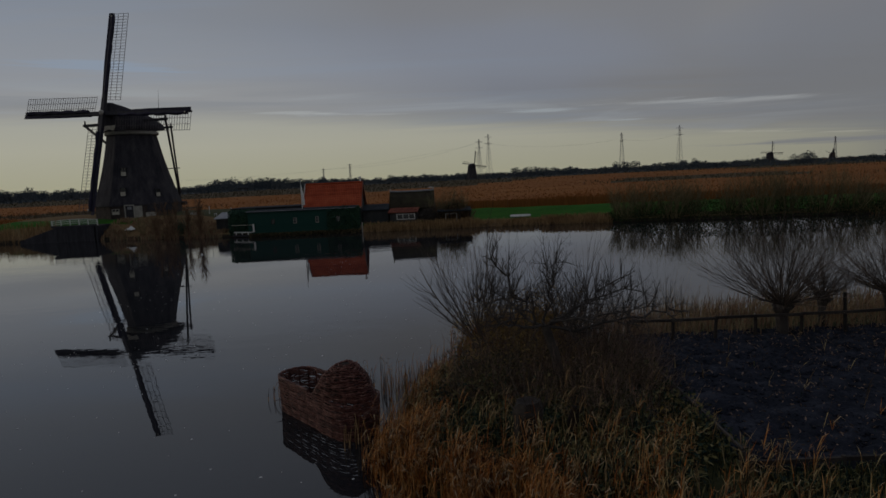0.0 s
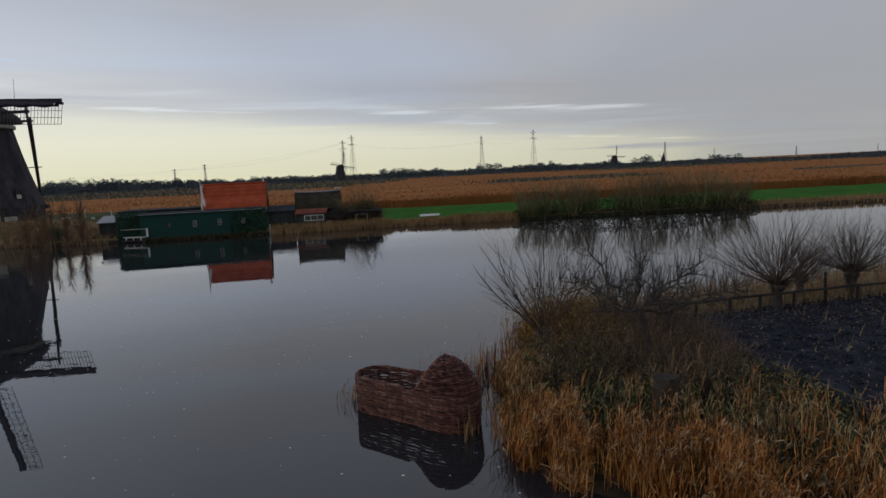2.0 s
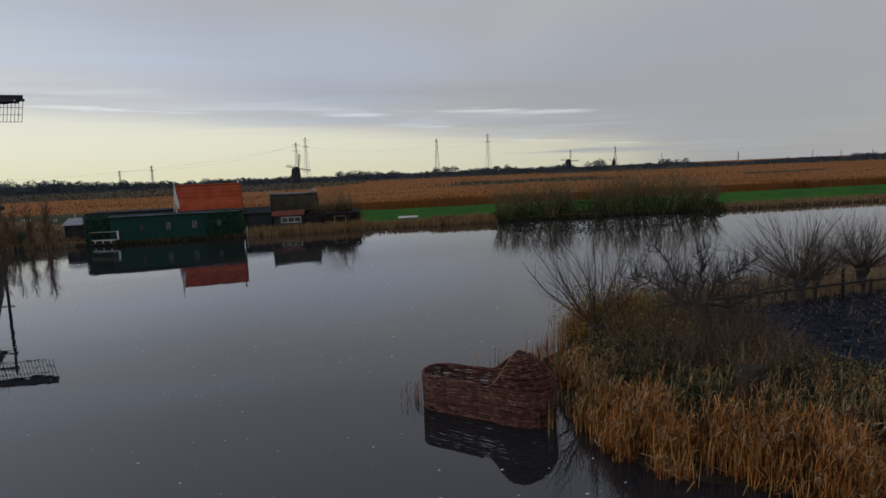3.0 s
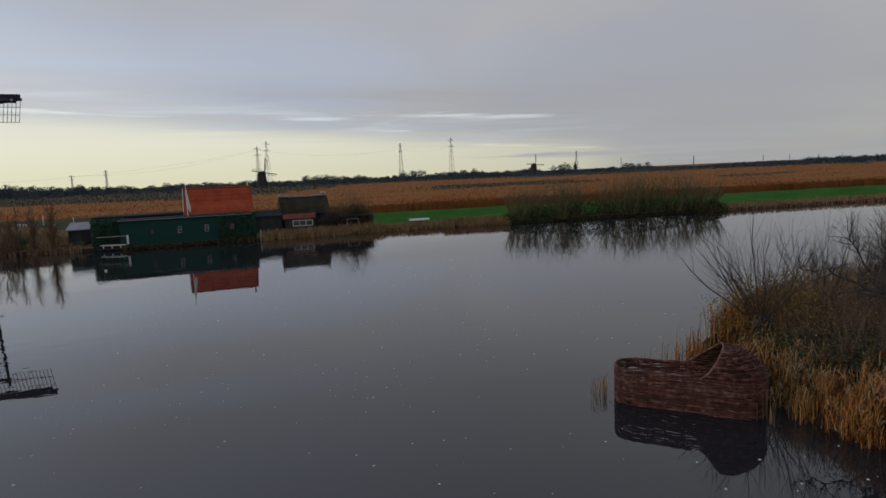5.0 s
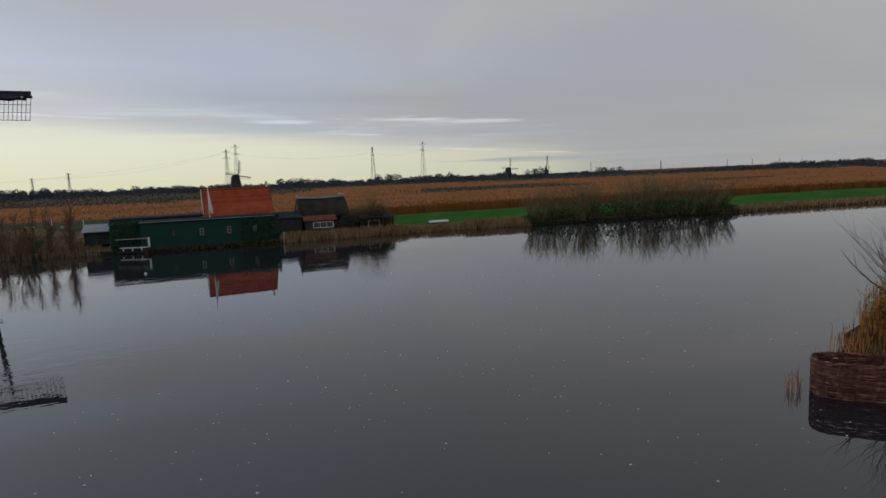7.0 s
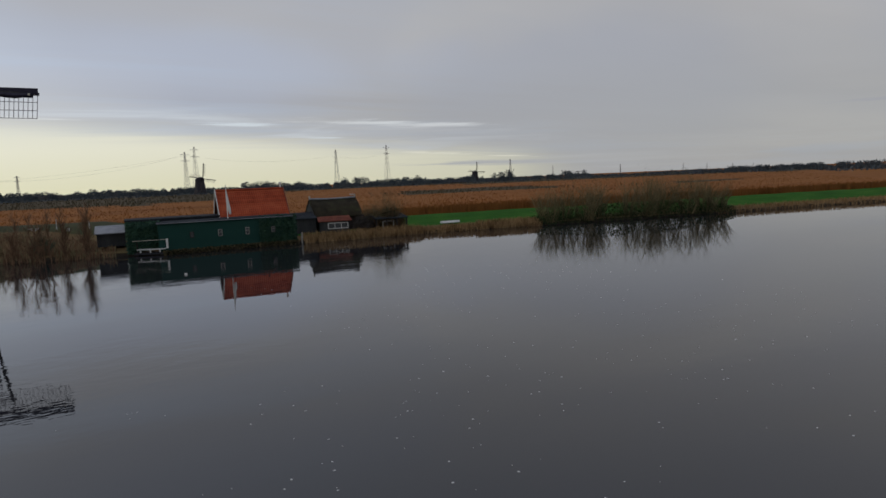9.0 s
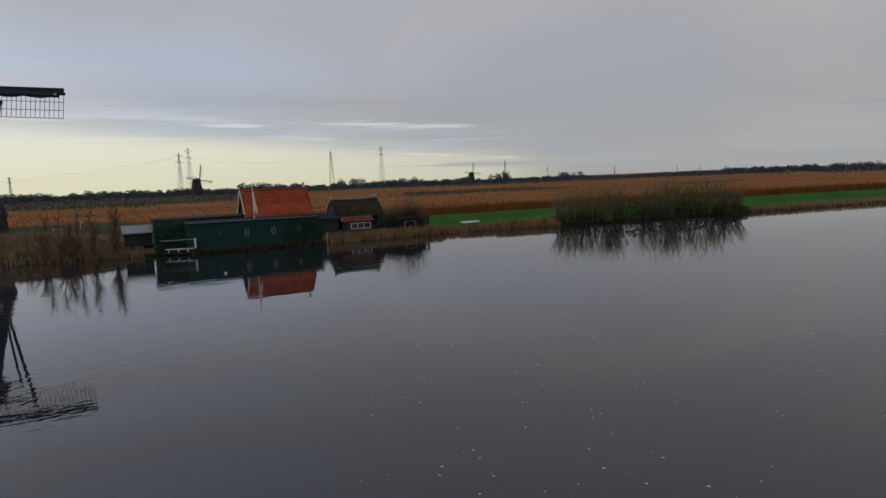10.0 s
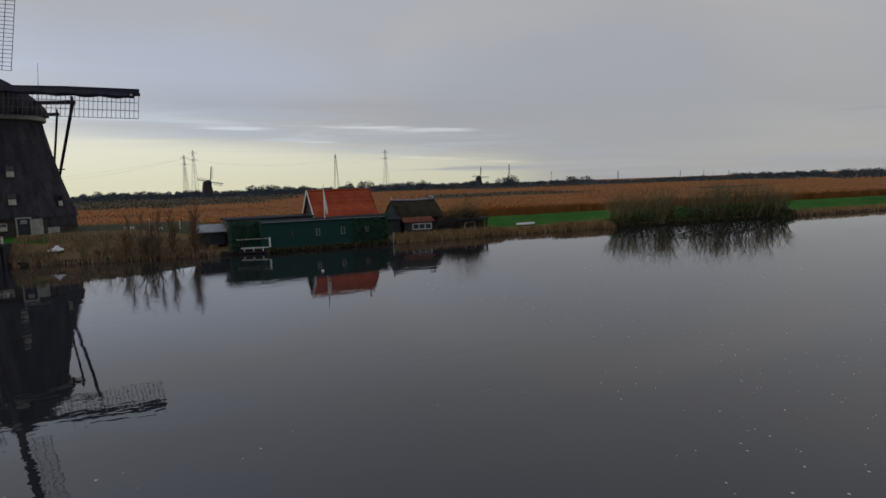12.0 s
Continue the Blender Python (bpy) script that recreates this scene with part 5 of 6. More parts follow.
# ---- far off: woods, pylons, mills, spire ----
def hazy_far_woods():
    rnd = random.Random(31)
    me = Mesh()

    def clump(x, y, z, s):
        d = Vector((rnd.gauss(0, 1), rnd.gauss(0, 0.4), rnd.gauss(0, 1))).normalized() * s
        e = Vector((rnd.gauss(0, 1), rnd.gauss(0, 0.4), rnd.gauss(0, 1))).normalized() * s
        c = Vector((x, y, z))
        me.face(c - d, c + e, c + d * rnd.uniform(0.4, 1), c - e * rnd.uniform(0.3, 0.9))

    def bare_tree(x, y, h, w):
        me.face((x - 0.5, y, -1), (x + 0.5, y, -1), (x, y, h * 0.75))
        for _ in range(int(80 + 8 * h)):
            t, ph = rnd.random() ** 0.55, rnd.uniform(0, 2 * math.pi)
            clump(x + math.cos(ph) * t * w, y + rnd.gauss(0, 2), h * 0.58 + math.sin(ph) * t * h * 0.40, rnd.uniform(0.35, 0.85))

    # one long belt of copses, and higher open crowns in groups
    for k in range(900):
        a = radians(-64 + 134 * k / 900 + rnd.uniform(-0.1, 0.1))
        dist = rnd.uniform(640, 880)
        x, y = math.sin(a) * dist, math.cos(a) * dist
        n1 = noise.noise((a * 9, 0.3, 1)) + 0.5 * noise.noise((a * 31, 0.7, 2))
        h = max(6.0, 8.4 + 5.0 * n1) * rnd.uniform(0.8, 1.05) * (1.9 if a < -0.42 else 1.3 if a < -0.25 else 1.2 if a < 0.05 else 1.1 if a < 0.5 else 0.78)
        bare_tree(x, y, h, rnd.uniform(2.5, 5.5))
        s = rnd.uniform(4, 8)
        me.face((x - s, y, -1), (x + s, y, -1), (x + s * 0.7, y, h * rnd.uniform(0.5, 0.75)), (x - s * 0.6, y, h * rnd.uniform(0.5, 0.75)))
    for a0, n, h in ((-39.5, 7, 17), (-36.5, 5, 15), (-33, 5, 13), (-19.0, 9, 18), (-15.5, 6, 14), (-5, 4, 12), (8, 12, 13), (11, 8, 12), (17, 8, 14), (22, 6, 13), (30, 6, 14), (37, 8, 12), (52, 22, 9), (56, 24, 9), (60, 22, 9)):
        for i in range(n):
            a, dist = radians(a0 + rnd.uniform(-1.5, 1.5)), rnd.uniform(620, 760)
            hh = h * rnd.uniform(0.75, 1.0)
            bare_tree(math.sin(a) * dist, math.cos(a) * dist, hh, hh * 0.36)
    # nearer low scrub belt that closes the reed field
    for k in range(1500):
        a = radians(-62 + 130 * rnd.random())
        dist = rnd.uniform(520, 640)
        x, y = math.sin(a) * dist, math.cos(a) * dist
        for _ in range(6):
            clump(x + rnd.gauss(0, 5), y, rnd.uniform(0.5, 3.2 + 1.5 * noise.noise((a * 14, 2, 2))), rnd.uniform(0.6, 1.6))
    solid("distant_woods", me, M_HAZEWOODS, (0, 0, 0), "low belt of bare trees along the horizon, coloured blue-grey for distance haze", "woods", kind="stuff")


hazy_far_woods()


def pylon_mesh(h):
    me = Mesh()
    r = 0.06 * h
    levels = [0, 0.12, 0.24, 0.36, 0.48, 0.6, 0.72, 0.84, 0.93, 1.0]
    half = [r * (1 - 0.86 * t) for t in levels]
    for i in range(len(levels) - 1):
        for sx, sy in ((-1, -1), (1, -1), (1, 1), (-1, 1)):
            me.beam((sx * half[i], sy * half[i], levels[i] * h), (sx * half[i + 1], sy * half[i + 1], levels[i + 1] * h), 0.45)
        for sy in (-1, 1):
            me.beam((-half[i], sy * half[i], levels[i] * h), (half[i + 1], sy * half[i + 1], levels[i + 1] * h), 0.28)
            me.beam((half[i], sy * half[i], levels[i] * h), (-half[i + 1], sy * half[i + 1], levels[i + 1] * h), 0.28)
    return me


def pylon(at, h, turn=0.0, arms=(0.93, 0.78)):
    p = thing("power_pylon", Matrix.Translation(at) @ Matrix.Rotation(radians(turn), 4, "Z"), "tall grey steel lattice pylon on the horizon", "pylon", "pylons across the polder")
    part("mast", pylon_mesh(h), M_STEEL, p)
    for a in arms:
        part("cross_arm", Mesh().beam((-0.11 * h, 0, a * h), (0.11 * h, 0, a * h), 0.6).beam((-0.11 * h, 0, a * h), (0, 0, a * h + 2.5), 0.3).beam((0.11 * h, 0, a * h), (0, 0, a * h + 2.5), 0.3), M_STEEL, p)


PYLONS = [((90, 1480, -2), 92), ((123, 1616, -2), 112), ((399, 1362, -2), 85), ((597.5, 1544, -2), 106), ((832, 1300, -2), 52), ((965, 1300, -2), 32), ((-277, 1420, -2), 40), ((-215, 1420, -2), 48), ((-620, 1250, -2), 30), ((1199, 1300, -2), 29), ((1448, 1300, -2), 26), ((1550, 1300, -2), 24), ((1667, 1300, -2), 22), ((1767, 1300, -2), 20)]
for i, (at, h) in enumerate(PYLONS):
    pylon(at, h, 20 + 15 * (i % 3))


def cable(a, b, sag):
    me = Mesh()
    a, b = Vector(a), Vector(b)
    me.tube([a.lerp(b, i / 12) - Vector((0, 0, sag * 4 * (i / 12) * (1 - i / 12))) for i in range(13)], 0.11, 3, cap=False)
    solid("power_cable", me, M_STEEL, (0, 0, 0), "sagging overhead power cable between pylons", "cable", "power cables")


cable((109, 1616, 90), (-620, 1250, 26), 22)
cable((109, 1616, 88), (402, 1362, 70), 14)
cable((77, 1480, 80), (-277, 1420, 36), 14)
cable((402, 1362, 68), (598, 1544, 86), 10)

far_mill("windmill", (27.6, 580, 0.3), 30, 8, "distant dark windmill with its sails upright", 0.95)
far_mill("windmill", (347, 650, 0.3), 0, 2, "distant dark windmill with its sails upright", 0.85)
far_mill("windmill", (640, 1010, 0.5), -20, 30, "distant small windmill on the horizon", 0.7)

sp = thing("church_spire", Matrix.Translation((821.5, 1290, 0)) @ Matrix.Scale(0.8, 4), "slender dark church spire on the horizon", "church")
part("tower", Mesh().box((0, 0, 8), (7, 7, 22)), M_BRICK, sp)
part("spire", Mesh().loft([octagon(4.0, 19), octagon(1.7, 25), octagon(0.1, 33)]), M_FELT, sp)

for i, (a, w, h) in enumerate(((-18.2, 9, 5), (26, 14, 3.2), (29, 10, 3.0), (44, 12, 3.2), (47, 18, 3.2))):
    ang, dist = radians(a), 600
    b = thing("farm_building", Matrix.Translation((math.sin(ang) * dist, math.cos(ang) * dist, 0)) @ Matrix.Rotation(-ang, 4, "Z"), "low dark farm building far across the polder", "building", "distant farm buildings")
    part("wall", Mesh().box((0, 0, h / 2), (w, 8, h)), M_BRICK if i else M_DARKBOARD, b)
    part("roof", Mesh().loft([[(-w / 2 - 0.4, -4.5, h), (-w / 2 - 0.4, 4.5, h), (-w / 2 - 0.4, 0, h + 2.2)], [(w / 2 + 0.4, -4.5, h), (w / 2 + 0.4, 4.5, h), (w / 2 + 0.4, 0, h + 2.2)]]), M_FELT, b)


# ---- the woven clog in the water ----
CLOG_AXIS = Vector((0.690, -0.724, 0))


def clog_half(s):
    """Half width along the sole: round heel, widest before the toe, blunt round toe."""
    if s < 0.75:
        return 0.60 * math.sqrt(max(0.0, 1 - ((0.75 - s) / 0.75) ** 3))
    if s < 3.12:
        return 0.60 + 0.11 * (s - 0.75) / 2.37
    return 0.71 * math.sqrt(max(0.0, 1 - ((s - 3.12) / 0.92) ** 3))


def build_clog():
    rnd = random.Random(8)
    origin = Vector((-5.10, 18.42, 0))
    turn = math.atan2(CLOG_AXIS.y, CLOG_AXIS.x)
    c = thing("woven_clog", Matrix.Translation(origin) @ Matrix.Rotation(turn, 4, "Z"), "giant wooden-shoe shape woven from brown willow rods standing in the water", "sculpture")
    L, rim, top = 4.04, 1.02, 1.89

    def outline(z, m=72):
        """Closed outline at height z; above the rim only the hood is left."""
        if z <= rim:
            fl = 0.93 + 0.07 * min(1.0, max(0.0, z) / 0.8)
            ring = []
            for i in range(m):
                t = 2 * math.pi * i / m
                s = L / 2 - L / 2 * math.cos(t)
                w = clog_half(s) * fl
                over = 0.06 * max(0.0, z) if s > 3.2 else 0
                ring.append(Vector((s + over, w * (1 if t < math.pi else -1), z)))
            return ring, True
        k = (z - rim) / (top - rim)
        w = 0.74 * math.sqrt(max(0.0, 1 - k ** 2.8))
        front = 4.09 - 0.78 * k ** 1.9
        arc = []
        for i in range(m // 2 + 1):
            t = math.pi * i / (m // 2)
            u = abs(math.cos(t))
            back = (2.38 + 0.62 * k ** 0.6) - (0.52 - 0.50 * k ** 1.3) * (1 + math.cos(t)) / 2
            x = back + (front - back) * (1 - u ** 2.4) ** 0.55
            arc.append(Vector((x, w * math.cos(t) * (0.92 + 0.08 * math.sin(t)), z)))
        return arc, False

    z, course = -0.30, 0
    while z < top - 0.01:
        ring, closed = outline(z)
        pts, rad = [], []
        ph = course * math.pi + rnd.uniform(-0.3, 0.3)
        jz = [rnd.gauss(0, 0.010) for _ in ring]
        for i, p in enumerate(ring):
            wave = 0.026 * math.sin(i * 1.05 + ph)
            w = Vector((p.x - 2.2, p.y * 2.5, 0))
            w = w.normalized() if w.length > 1e-6 else Vector((1, 0, 0))
            q = p + w * wave
            q.z += jz[i] + 0.012 * math.sin(i * 0.31 + course)
            pts.append(q)
            rad.append(rnd.uniform(0.0150, 0.0245))
        part("willow_course", Mesh().tube(pts, rad, 5, closed=closed), M_WICKER, c)
        z += rnd.uniform(0.027, 0.033)
        course += 1
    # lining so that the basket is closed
    # added sheet that closes the basket; its near-black paints the shade inside
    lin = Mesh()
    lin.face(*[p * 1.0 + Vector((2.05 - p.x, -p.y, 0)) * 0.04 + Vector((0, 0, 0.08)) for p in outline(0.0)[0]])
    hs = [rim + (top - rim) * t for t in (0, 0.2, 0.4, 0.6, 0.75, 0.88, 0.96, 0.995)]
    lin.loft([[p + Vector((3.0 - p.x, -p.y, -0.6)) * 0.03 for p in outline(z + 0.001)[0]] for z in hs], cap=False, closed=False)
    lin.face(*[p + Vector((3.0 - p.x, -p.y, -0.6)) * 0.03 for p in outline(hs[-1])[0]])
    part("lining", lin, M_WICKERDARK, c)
    # uprights, rim braid and loose ends
    ring = outline(rim)[0]
    for i in range(0, 72, 3):
        p = ring[i]
        b = outline(-0.3)[0][i]
        if p.x < 2.2:
            part("upright", Mesh().tube([b * 0.99, p * 0.995 + Vector((0, 0, rnd.uniform(0.0, 0.07)))], 0.024, 5), M_WICKER, c)
    for k in range(3):
        pts = []
        for i, p in enumerate(ring):
            if p.x < 2.35:
                pts.append((i, p))
        pts = sorted(pts, key=lambda a: (a[0] + 36) % 72)
        pts = [p + Vector((0, 0, 0.03 + 0.03 * math.sin(i * 0.9 + k * 2.1))) * 1.0 + Vector((0, 0.02 * math.cos(i * 0.9 + k * 2.1), 0)) for i, p in pts]
        part("rim_braid", Mesh().tube(pts, 0.028, 5), M_WICKER, c)
    hood = [outline(rim + (top - rim) * t)[0] for t in (0.002, 0.15, 0.3, 0.45, 0.6, 0.72, 0.83, 0.92, 0.97)]
    edge = [h[0] for h in hood] + [h[-1] for h in reversed(hood)]
    part("hood_rim", Mesh().tube([p + Vector((0, 0, 0.01 * math.sin(i))) for i, p in enumerate(edge)], 0.030, 5), M_WICKER, c)
    for k in range(60):
        i = rnd.randrange(len(ring))
        zz = rnd.uniform(0.1, 1.7)
        o, _ = outline(zz)
        p = o[rnd.randrange(len(o))]
        w = Vector((p.x - 2.2, p.y * 2.5, 0)).normalized()
        part("loose_end", Mesh().tube([p, p + w * 0.05 + Vector((rnd.uniform(-0.2, 0.2), rnd.uniform(-0.2, 0.2), rnd.uniform(-0.03, 0.06)))], [0.014, 0.006], 4), M_WICKER, c)


build_clog()


# ---- near bank: reeds, weeds, thicket ----
def in_bank(x, y):
    """Whether a place lies on the near bank."""
    inside, pts = False, NEAR_EDGE
    j = len(pts) - 1
    for i in range(len(pts)):
        (xi, yi), (xj, yj) = pts[i], pts[j]
        if (yi > y) != (yj > y) and x < (xj - xi) * (y - yi) / (yj - yi) + xi:
            inside = not inside
        j = i
    return inside


def edge_distance(x, y):
    best = 1e9
    for (ax, ay), (bx, by) in zip(NEAR_EDGE, NEAR_EDGE[1:]):
        t = max(0.0, min(1.0, ((x - ax) * (bx - ax) + (y - ay) * (by - ay)) / ((bx - ax) ** 2 + (by - ay) ** 2)))
        best = min(best, math.hypot(x - ax - t * (bx - ax), y - ay - t * (by - ay)))
    return best


def bank_height(x, y):
    if not in_bank(x, y):
        return -0.35
    return float(np.interp(edge_distance(x, y), [0, 0.5, 1.2, 2.4, 4.2, 20], [0.0, 0.22, 0.45, 0.75, 0.95, 1.0]))


GARDEN = (5.55, 10.9, 60.0, 20.6)


def in_garden(x, y):
    return GARDEN[0] < x < GARDEN[2] and GARDEN[1] < y < GARDEN[3]


def reed_stem(me, plume, rnd, x, y, z, h, leaves=3, w=0.011, lean=0.07):
    """A stem and its leaves; most leaves trail to the lee side, some are broken over."""
    lx, ly = rnd.gauss(0.03, lean) * h, rnd.gauss(0.02, lean) * h
    a = rnd.uniform(0, math.pi)
    c, s = math.cos(a) * w, math.sin(a) * w
    mid = (x + lx * 0.35, y + ly * 0.35, z + h * 0.55)
    tip = (x + lx, y + ly, z + h)
    me.face((x - c, y - s, z), (x + c, y + s, z), (mid[0] + c, mid[1] + s, mid[2]), (mid[0] - c, mid[1] - s, mid[2]))
    me.face((mid[0] - c, mid[1] - s, mid[2]), (mid[0] + c, mid[1] + s, mid[2]), (tip[0] + c * 0.4, tip[1] + s * 0.4, tip[2]), (tip[0] - c * 0.4, tip[1] - s * 0.4, tip[2]))
    for _ in range(leaves):
        t = rnd.uniform(0.35, 1.0)
        p = Vector((x + lx * t * t, y + ly * t * t, z + h * t))
        b = rnd.gauss(0.3, 1.0)
        l = rnd.uniform(0.22, 0.62)
        d = Vector((math.cos(b), math.sin(b), rnd.uniform(0.9, 3.6))).normalized()
        q = p + d * l * 0.55
        e = q + Vector((d.x, d.y, d.z - rnd.uniform(0.0, 1.1))).normalized() * l * 0.5
        sd = Vector((-math.sin(b), math.cos(b), rnd.gauss(0, 0.5))).normalized() * rnd.uniform(0.004, 0.011)
        me.face(p - sd * 0.5, p + sd * 0.5, q + sd, q - sd)
        me.face(q - sd, q + sd, e)
    if plume is not None and rnd.random() < 0.20:
        for _ in range(rnd.randint(2, 4)):
            b = rnd.gauss(0.3, 0.9)
            l = rnd.uniform(0.10, 0.24)
            p = Vector(tip) - Vector((lx, ly, h)) * rnd.uniform(0.0, 0.16)
            d = Vector((math.cos(b), math.sin(b), rnd.uniform(0.3, 1.6))).normalized()
            q = p + d * l
            e = q + Vector((d.x, d.y, -rnd.uniform(0.2, 1.2))).normalized() * l * 0.8
            sd = Vector((-math.sin(b), math.cos(b), rnd.gauss(0, 0.6))).normalized() * rnd.uniform(0.007, 0.015)
            plume.face(p - sd * 0.4, p + sd * 0.4, q + sd, q - sd)
            plume.face(q - sd, q + sd, e)


def near_reeds():
    rnd = random.Random(55)
    me, gold, pl = Mesh(), Mesh(), Mesh()
    n = 0
    while n < 6400:
        x, y = rnd.uniform(-4.6, 13.5), rnd.uniform(6.0, 18.2)
        ins = in_bank(x, y)
        d = edge_distance(x, y) * (1 if ins else -1)
        if d < -0.5 or (d < 0 and rnd.random() < 0.5):
            continue
        # the belt along the water is dense; it thins out inland
        dens = float(np.interp(d, [-0.5, -0.2, 0.15, 0.75, 1.1, 1.6, 9.0], [0.04, 0.35, 1.0, 0.85, 0.16, 0.020, 0.008]))
        if y > 15.2 and x < 2:
            dens *= 0.35
        if d > 1.0:
            dens *= 0.6
        if y < 12.2 and 1.2 < d < 5.0:
            dens = max(dens, 0.055)
        if 4.7 < x < 5.7 and y > 10.9:
            dens *= 0.2
        if x > 5.4:
            dens *= 0.45
        if in_garden(x, y):
            dens = 0.001
        dens *= max(0.03, min(1.0, 0.55 + 1.8 * noise.noise((x * 1.1, y * 1.1, 4))))
        if rnd.random() > dens:
            continue
        n += 1
        h = rnd.uniform(0.55, 1.25) * (0.5 if x > 4.2 and y > 9.0 else 0.75 if d > 2.2 else 1.0) * (0.95 + 0.55 * noise.noise((x * 0.7, y * 0.7, 9)))
        # inland and along the front of the plot the stand turns straw-coloured
        pale = float(np.interp(d, [0.6, 2.0], [-0.05, 0.55])) + 0.35 * noise.noise((x * 0.6, y * 0.6, 14)) + (0.55 if y > 14.6 else 0.0)
        reed_stem(gold if rnd.random() < pale else me, pl, rnd, x, y, bank_height(x, y) - 0.05, h, rnd.randint(1, 4), 0.0085, 0.085)
    # a ragged row at the tip of the bank and a lone tuft beside the clog
    for _ in range(150):
        t = rnd.random()
        x, y = -2.0 + 2.2 * t + rnd.gauss(0, 0.3), 18.6 + 2.2 * t + rnd.gauss(0, 0.25)
        reed_stem(me, None, rnd, x, y, -0.2, rnd.uniform(0.5, 1.15), 1, 0.012)
    for _ in range(24):
        reed_stem(me, None, rnd, -5.46 + rnd.gauss(0, 0.12), 18.72 + rnd.gauss(0, 0.10), -0.2, rnd.uniform(0.45, 0.8), 1, 0.009, 0.06)
    for _ in range(22):
        reed_stem(me, pl, rnd, -2.4 + rnd.gauss(0, 0.6), 19.4 + rnd.gauss(0, 0.4), -0.2, rnd.uniform(0.7, 1.3), 1, 0.009, 0.05)
    st = Mesh()
    for _ in range(11):
        reed_stem(st, None, rnd, -2.66 + rnd.gauss(0, 0.14), 15.05 + rnd.gauss(0, 0.16), -0.2, rnd.uniform(0.6, 1.05), 0, 0.014, 0.08)
    for _ in range(26):
        x, y = rnd.uniform(-1.6, 1.5), rnd.uniform(10.0, 13.0)
        if -0.6 < edge_distance(x, y) < 0.9:
            a = rnd.uniform(0, math.pi)
            p, q = Vector((x, y, rnd.uniform(0.1, 0.6))), Vector((math.cos(a), math.sin(a), rnd.uniform(-0.2, 0.4))) * rnd.uniform(0.3, 0.6)
            st.tube([p, p + q], 0.010, 4)
    solid("bleached_stalks", st, M_PALEREED, (0, 0, 0), "bleached broken reed stalks in the water by the clog", "reed", kind="stuff")
    # tall orange grass behind the osier
    for _ in range(900):
        x, y = rnd.gauss(1.9, 0.9), rnd.gauss(19.6, 0.6)
        if in_bank(x, y):
            reed_stem(me, None, rnd, x, y, bank_height(x, y) - 0.05, rnd.uniform(0.9, 1.7), 2, 0.010)
    solid("golden_reeds", gold, M_GOLDREED, (0, 0, 0), "straw-coloured leafy reeds behind the orange belt", "reed", kind="stuff")
    solid("reed_belt", me, M_REED, (0, 0, 0), "dense orange-brown dry reeds along the near waterline", "reed", kind="stuff")
    solid("reed_plumes", pl, M_PLUME, (0, 0, 0), "pale feathery plumes on the dry reeds", "reed", kind="stuff")


near_reeds()


